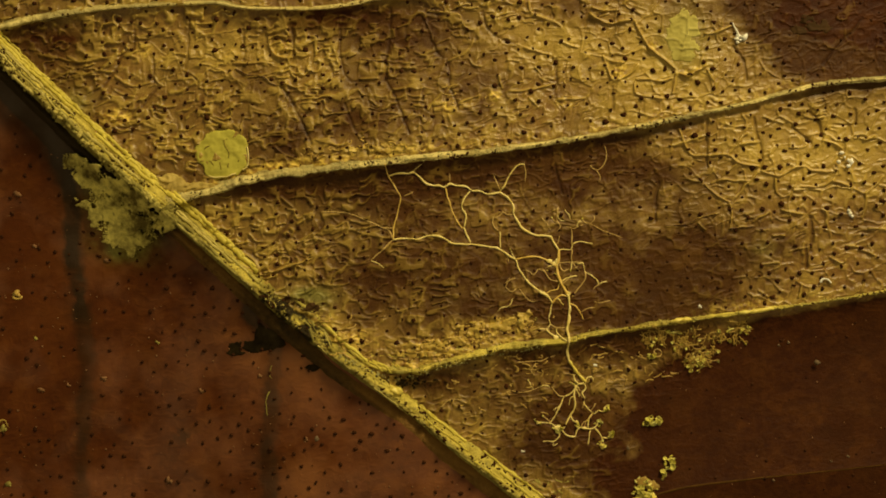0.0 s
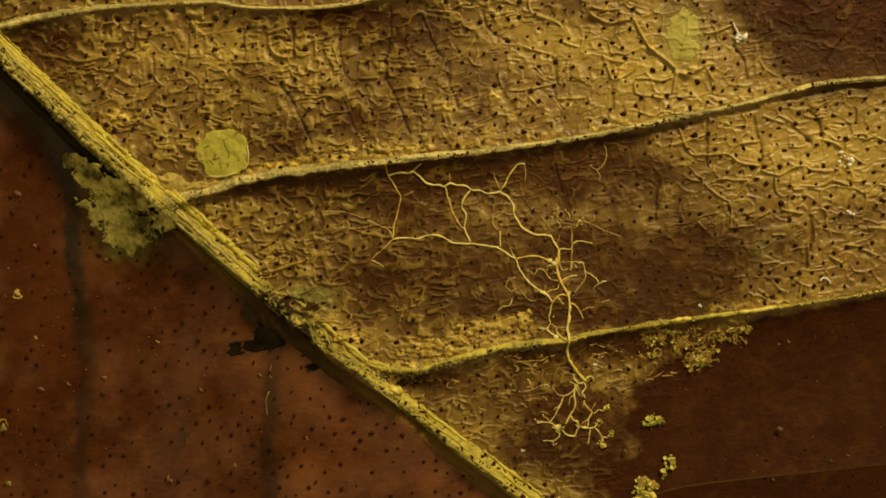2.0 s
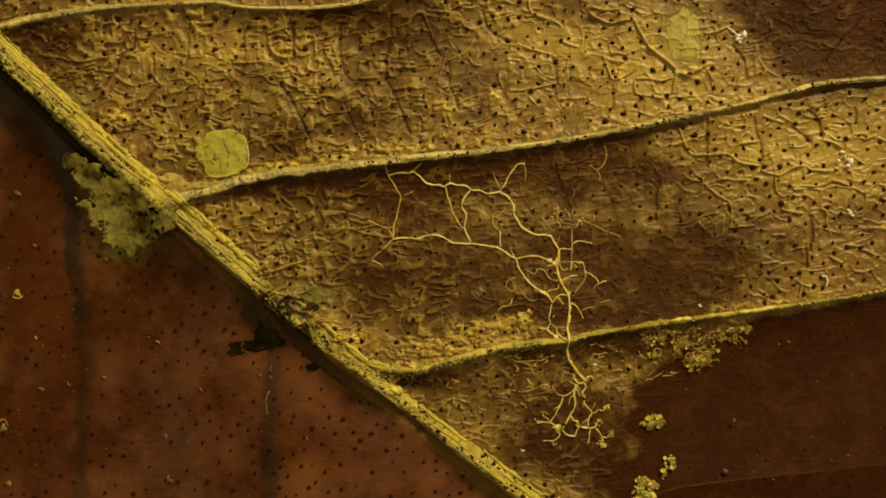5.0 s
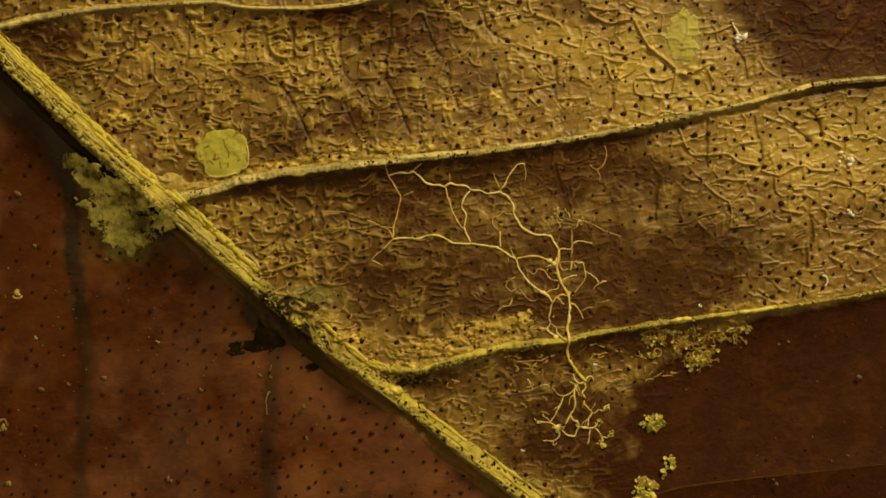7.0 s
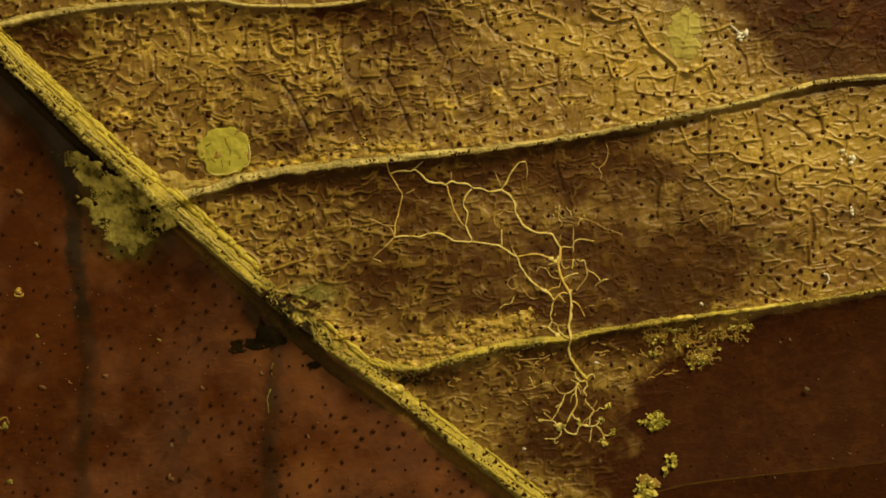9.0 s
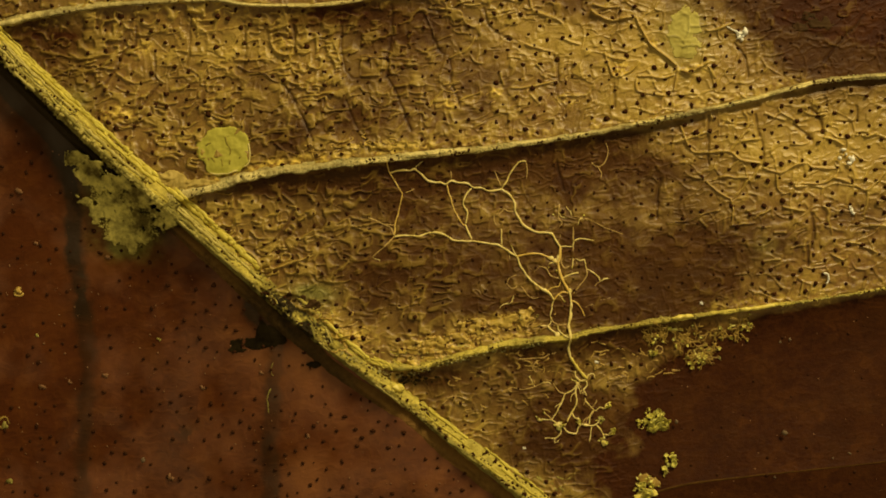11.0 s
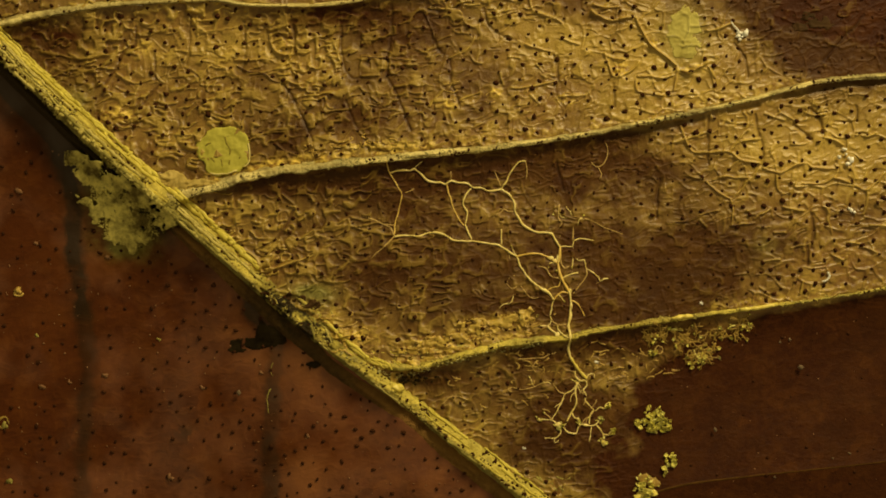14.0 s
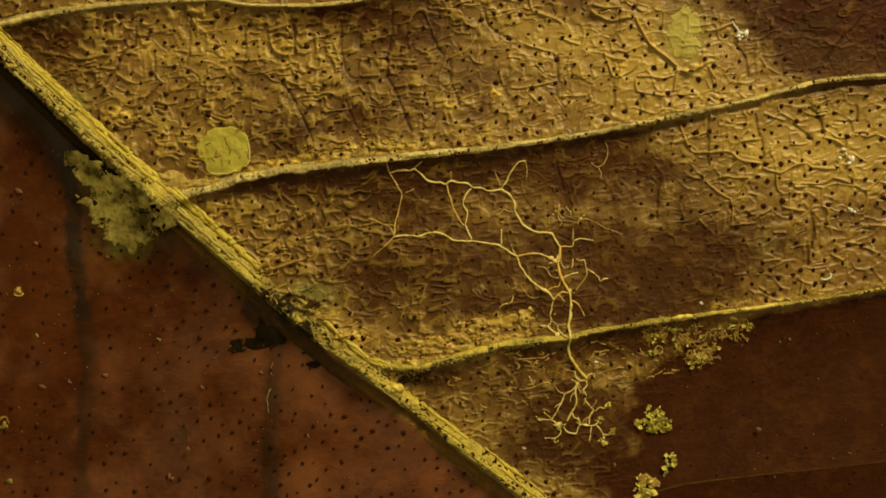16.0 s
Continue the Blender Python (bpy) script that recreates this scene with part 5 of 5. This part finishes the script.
# ragged sheets of golden crust
for k, spots in enumerate(([(868, 580, 56, 10), (905, 570, 36, 9), (835, 590, 30, 8)], [(800, 606, 40, 9), (770, 612, 26, 8)], [(925, 560, 14, 12)], [(735, 626, 36, 6)], [(600, 596, 22, 9), (620, 612, 18, 8)], [(640, 262, 40, 5), (690, 262, 26, 7)])):
    part("crust_sheet", blob("crust_sheet", spots, SHEET, 0.09, 0.03, 471 + k, 2.4, 7, 1.0, 1.2), leaf, "ragged golden crust")

# torn strips of golden skin along the veins
rs = np.random.RandomState(461)
for k in range(90):
    cu, cv, ru, rv, lean, mat = ((880, 576, 70, 16, -0.15, GOLD), (800, 604, 50, 14, -0.2, GOLD), (600, 590, 40, 26, 0.75, RIB_STRAW), (660, 636, 40, 12, 0.4, RIB_GOLD), (1120, 640, 70, 30, 0.1, SMALL),
                                 (900, 665, 70, 40, -0.2, SMALL), (1060, 640, 60, 30, 0.2, SMALL), (560, 560, 30, 24, 0.75, RIB_OLIVE), (760, 625, 50, 10, -0.2, RIB_STRAW), (962, 858, 26, 14, 0.6, RIB_OLIVE))[k % 10]
    u0, v0 = cu + ru * (2 * rs.rand() - 1), cv + rv * (2 * rs.rand() - 1)
    a = lean + 0.9 * (rs.rand() - 0.5)
    pts = [(u0, v0)]
    for q in range(2 + int(2 * rs.rand())):
        ln = 6 + 7 * rs.rand()
        pts.append((pts[-1][0] + ln * math.cos(a), pts[-1][1] + ln * math.sin(a)))
        a += 0.8 * (rs.rand() - 0.5)
    part("skin_strip", strand("skin_strip", pts, 1.4 + 1.6 * rs.rand(), 0.6 + 0.8 * rs.rand(), mat, 4800 + 3 * k, 5.5, -0.2, 6, 0.45, 0.0), leaf)

# curled shreds of golden skin beside the veins
rs = np.random.RandomState(441)
for k in range(120):
    cu, cv, ru, rv = ((880, 585, 80, 22), (800, 612, 60, 16), (880, 690, 90, 40), (1000, 640, 90, 26), (1090, 650, 90, 26), (620, 600, 40, 40), (640, 260, 120, 14), (900, 165, 120, 26))[k % 8]
    u0, v0 = cu + ru * (2 * rs.rand() - 1), cv + rv * (2 * rs.rand() - 1)
    a, turn = 6.283 * rs.rand(), 1.2 * (2 * rs.rand() - 1)
    pts = [(u0, v0)]
    for q in range(3):
        ln = 4 + 5 * rs.rand()
        pts.append((pts[-1][0] + ln * math.cos(a), pts[-1][1] + 0.6 * ln * math.sin(a)))
        a += turn
    part("shred", strand("shred", pts, 1.6, 0.9, (GOLD if k % 3 else SLIME_FAINT) if k % 8 in (0, 1, 5, 6) else SMALL, 1800 + 3 * k, 2.0, 0.3, 5), leaf)

# faint pale specks strewn over the dark parts
rs = np.random.RandomState(91)
pu, pv = rs.rand(900) * 1560, 120 + rs.rand(900) * 760
pd = off_midrib(pu, pv)
pick = (pd < -60) | ((pv > np.interp(pu, VEIN_C[:, 0], VEIN_C[:, 1]) + 20) & (pu > 1200) & (rs.rand(900) < 0.35))
part("pale_specks", grains("pale_specks", pu[pick], pv[pick], 0.7 + 1.3 * rs.rand(pick.sum()) ** 2, PALE_RED, 0.4, 0.2, 92), leaf, "faint pale specks", "stuff")

# small loose flecks
def fleck(cu, cv, r, mat, seed, label, name="fleck", cat="debris"):
    return tagged(new(name, grains(name, [cu, cu + r * 0.8], [cv, cv + r * 0.5], [r, r * 0.7], mat, 0.3, 0.2, seed, wild=1.2)), label, cat, "flecks on the leaf")


for cu, cv, r, sd in ((29, 519, 7, 1), (5, 757, 7, 2), (278, 605, 4, 3), (14, 856, 6, 4), (62, 598, 4, 5), (30, 342, 5, 6), (120, 680, 3, 7), (72, 688, 4, 8), (297, 848, 6, 9),
                      (188, 460, 4, 10), (60, 434, 3, 11), (355, 690, 4, 12), (183, 668, 4, 13), (540, 776, 3, 14), (460, 664, 3, 15)):
    fleck(cu, cv, r * (0.8 if sd < 6 else 1.2), GOLD if sd == 1 else RIB_OLIVE if sd < 6 else PALE_RED, 900 + sd, "small yellowish fleck on the red-brown leaf half")
for cu, cv, r, sd in ((244, 12, 4, 27), (10, 120, 3, 28), (924, 797, 4, 24), (1053, 645, 4, 25), (1238, 541, 4, 26)):
    fleck(cu, cv, r * 0.8, WHITE if r < 5 else GRAIN, 900 + sd, "small pale fleck on the leaf")
for k, (cu, cv) in enumerate(((1368, 849), (1378, 610), (1470, 815), (1395, 605), (1500, 806))):
    fleck(cu, cv, 2.4, PALE, 940 + k, "small dull fleck on the dark leaf part")
for pts in (((1186, 569), (1204, 566), (1224, 564)), ((1308, 553), (1338, 550), (1370, 545))):
    tagged(new("slime_streak", strand("slime_streak", pts, 3.2, 2.6, SLIME_BRIGHT, 61, 2.5, 0.5, 8)), "bright yellow slime mould streak along the side vein", "slime mould", "bright streaks")


# a pale streak on a low vein, and small rings of crust
for pts, r in ((((478, 694), (473, 706), (470, 720), (472, 734)), 1.8), (((482, 648), (479, 660), (480, 672)), 1.1)):
    part("streak", strand("streak", pts, 0.8 * r, 0.4 * r, RIB_OLIVE, 641, 6.0, 0.0, 6, 0.6), leaf, "pale olive streak on a dark vein")
for k, (cu, cv, r) in enumerate(((31, 521, 8), (3, 752, 10))):
    arc = [(cu + r * (1 + 0.2 * math.sin(3 * a)) * math.cos(a), cv + r * math.sin(a)) for a in np.linspace(0.4 + k, 5.6 + k, 9)]
    tagged(new("crust_ring", strand("crust_ring", arc, 2.4, 1.4, (GOLD, FAN)[k], 651 + k, 5.0, 0.1, 6, 0.6)), "small yellowish ring of crust on the red-brown leaf half", "crust", "crust rings")


# white crumbs that stir
def crumb(cu, cv, pieces, label, tail=()):
    """A loose white crumb round its own centre."""
    ob = tagged(new("white_crumb"), label, "crumb", "white crumbs")
    z = float(height(np.array([cu]), np.array([cv]))[0]) + 0.1 * MM
    ob.matrix_basis = Matrix.Translation(lay(cu, cv, 0, z).tolist())
    for k, (du_, dv_, r) in enumerate(pieces):
        rs = np.random.RandomState(k + int(cu))
        co = ICO_V * (0.5 + 0.9 * rs.rand(len(ICO_V), 1)) * np.array([0.7 + 0.7 * rs.rand(), 0.7 + 0.7 * rs.rand(), 0.5]) * 1.25 * r * U + np.array([du_ * U, -dv_ * U, 0.02 * MM * k])
        part("piece", mesh_of("piece", co.tolist(), ICO_F, WHITE), ob)
    if len(tail):
        line = smooth_line(tail, 1.5)
        rs = np.random.RandomState(5)
        co = np.concatenate([ICO_V * (0.8 + 0.4 * rs.rand(len(ICO_V), 1)) * (2.3 - 0.9 * k / len(line)) * U + np.array([p[0] * U, -p[1] * U, 0.03 * MM]) for k, p in enumerate(line)])
        f = np.concatenate([np.asarray(ICO_F) + len(ICO_V) * k for k in range(len(line))])
        part("tail", mesh_of("tail", co.tolist(), f.tolist(), WHITE), ob)
    return ob


crumb_a = crumb(1309, 66, ((-2, -3, 4.4), (-5, 2, 3.4), (-3, 8, 3.6), (1, 4, 3.0), (10, 0, 3.8), (12, -4, 2.4)), "white crumb with a thin tail on the leaf", ((-2, -4), (-5, -11), (-9, -18), (-12, -25)))
crumb_b = crumb(1494, 280, ((-4, -10, 3.6), (1, -2, 1.8), (12, 7, 5.0), (7, 3, 3.2), (7, 13, 3.0), (-10, 6, 3.2)), "bright white crumb on the leaf")
crumb_c = crumb(1505, 377, ((0, 0, 2.6), (-3, -5, 2.0), (3, 5, 2.0)), "small white crumb on the leaf")
worm = crumb(1461, 496, ((-3, -7, 2.2),), "tiny white curved worm-like crumb on the leaf", ((-4, -8), (1, -6), (3, 0), (2, 6), (-1, 10)))

# specks adrift over the leaf
drift = []
for k, r in enumerate((6.0, 4.0, 5.0)):
    rs = np.random.RandomState(60 + k)
    co = ICO_V * (0.6 + 0.8 * rs.rand(len(ICO_V), 1)) * r * U * np.array([1, 1, 0.35])
    drift.append(tagged(new("dust_speck", mesh_of("dust_speck", co.tolist(), ICO_F, PALE)), "dull pale dust speck drifting just over the leaf", "dust", "drifting specks"))


# ---- what moves ----
def motions():
    # the clump spreads: each grain creeps outwards
    c = Vector(lay(1154, 749).tolist())
    for g in grown.children:
        mid = sum((Vector(v.co) for v in g.data.vertices), Vector()) / len(g.data.vertices)
        away = mid - c
        rows = []
        q = math.hypot(away.x / (31 * U), away.y / (23 * U))
        wide = math.hypot(0.8 * away.x / (31 * U), 1.5 * (away.y - 4 * U) / (23 * U))
        for t, f, reach in ((0, 0.06, 0.38), (1.0, 0.06, 0.46), (2.5, 0.06, 0.54), (4.2, 0.06, 0.62), (6.3, 0.06, 0.72), (8.0, 0.12, 0.82), (11.3, 0.05, 0.95), (13.0, 0.02, 1.05), (16.0, 0.0, 1.2)):
            late = t / 16.0
            sunk = 0.5 * MM * float(ease(0, 0.22, late * q + (1 - late) * wide - reach))
            rows.append((t, pose(-away.x * f, -away.y * f, -sunk)))
        walk(g, rows)
    # thin twigs shrink back into the leaf
    for g, deep in fading:
        walk(g, [(0, pose(0, 0, 0)), (4.0, pose(0, 0, -0.1 * deep * MM)), (8.0, pose(0, 0, -0.3 * deep * MM)), (11.3, pose(0, 0, -0.5 * deep * MM)), (16.0, pose(0, 0, -0.8 * deep * MM))])
    # white crumbs turn and rock
    for ob, turns in ((crumb_a, ((0, 0), (1, 25), (2.5, -10), (3.5, 30), (6.3, 12), (8, -8), (9, 20), (11.5, 35), (13.5, 5), (14.5, 20), (15.5, 4), (16, 8))),
                      (crumb_b, ((0, 0), (2.5, 8), (4.2, -6), (8, 12), (11.5, -8), (13.5, -15), (16, -5))),
                      (crumb_c, ((0, 0), (1.5, 40), (3.5, -10), (6.3, 20), (9, -20), (12, 10), (16, 30))),
                      (worm, ((0, 75), (1.5, 70), (2.5, 55), (4.2, 20), (6.3, 0), (9, 5), (11.5, 0), (12.5, -20), (13.5, -40), (14.5, -45), (16, -75)))):
        x, y, z = ob.matrix_basis.translation
        walk(ob, [(t, pose(x, y, z, 0, 0, a)) for t, a in turns])
    # specks wander over the leaf
    ways = (((0, 1446, 641), (0.5, 1508, 643), (1, 1425, 847), (2, 1380, 760), (2.5, 1336, 650), (3, 1383, 715), (3.5, 1440, 651), (4, 1275, 844), (6.5, 1416, 720), (7, 1520, 668), (7.5, 1388, 751),
             (8, 1399, 681), (8.5, 1460, 700), (9, 1425, 693), (11.5, 1360, 800), (12, 1296, 818), (13, 1282, 749), (14, 1415, 655), (14.5, 1373, 749), (15.5, 1427, 809), (16, 1340, 765)),
            ((0, 1112, 792), (0.5, 1198, 610), (1, 1150, 700), (2, 1107, 799), (3, 1195, 687), (4, 1240, 760), (6.5, 1371, 717), (7, 1375, 857), (8.5, 1018, 683), (9, 1060, 820), (11.5, 1200, 720),
             (13, 1191, 654), (14, 1264, 765), (15.5, 1522, 872), (16, 1086, 828)),
            ((0, 560, 776), (0.5, 470, 800), (1, 576, 666), (2, 415, 825), (4, 147, 810), (6.5, 570, 713), (8, 390, 760), (11.5, 250, 820), (14, 420, 700), (16, 330, 800)))
    for ob, way in zip(drift, ways):
        rows = []
        for t, u, v in way:
            z = float(base_height(np.array([u]), np.array([v]))[0]) + 0.4 * MM
            rows.append((t, Matrix.Translation(lay(u, v, 0, z).tolist())))
        walk(ob, rows)

motions()
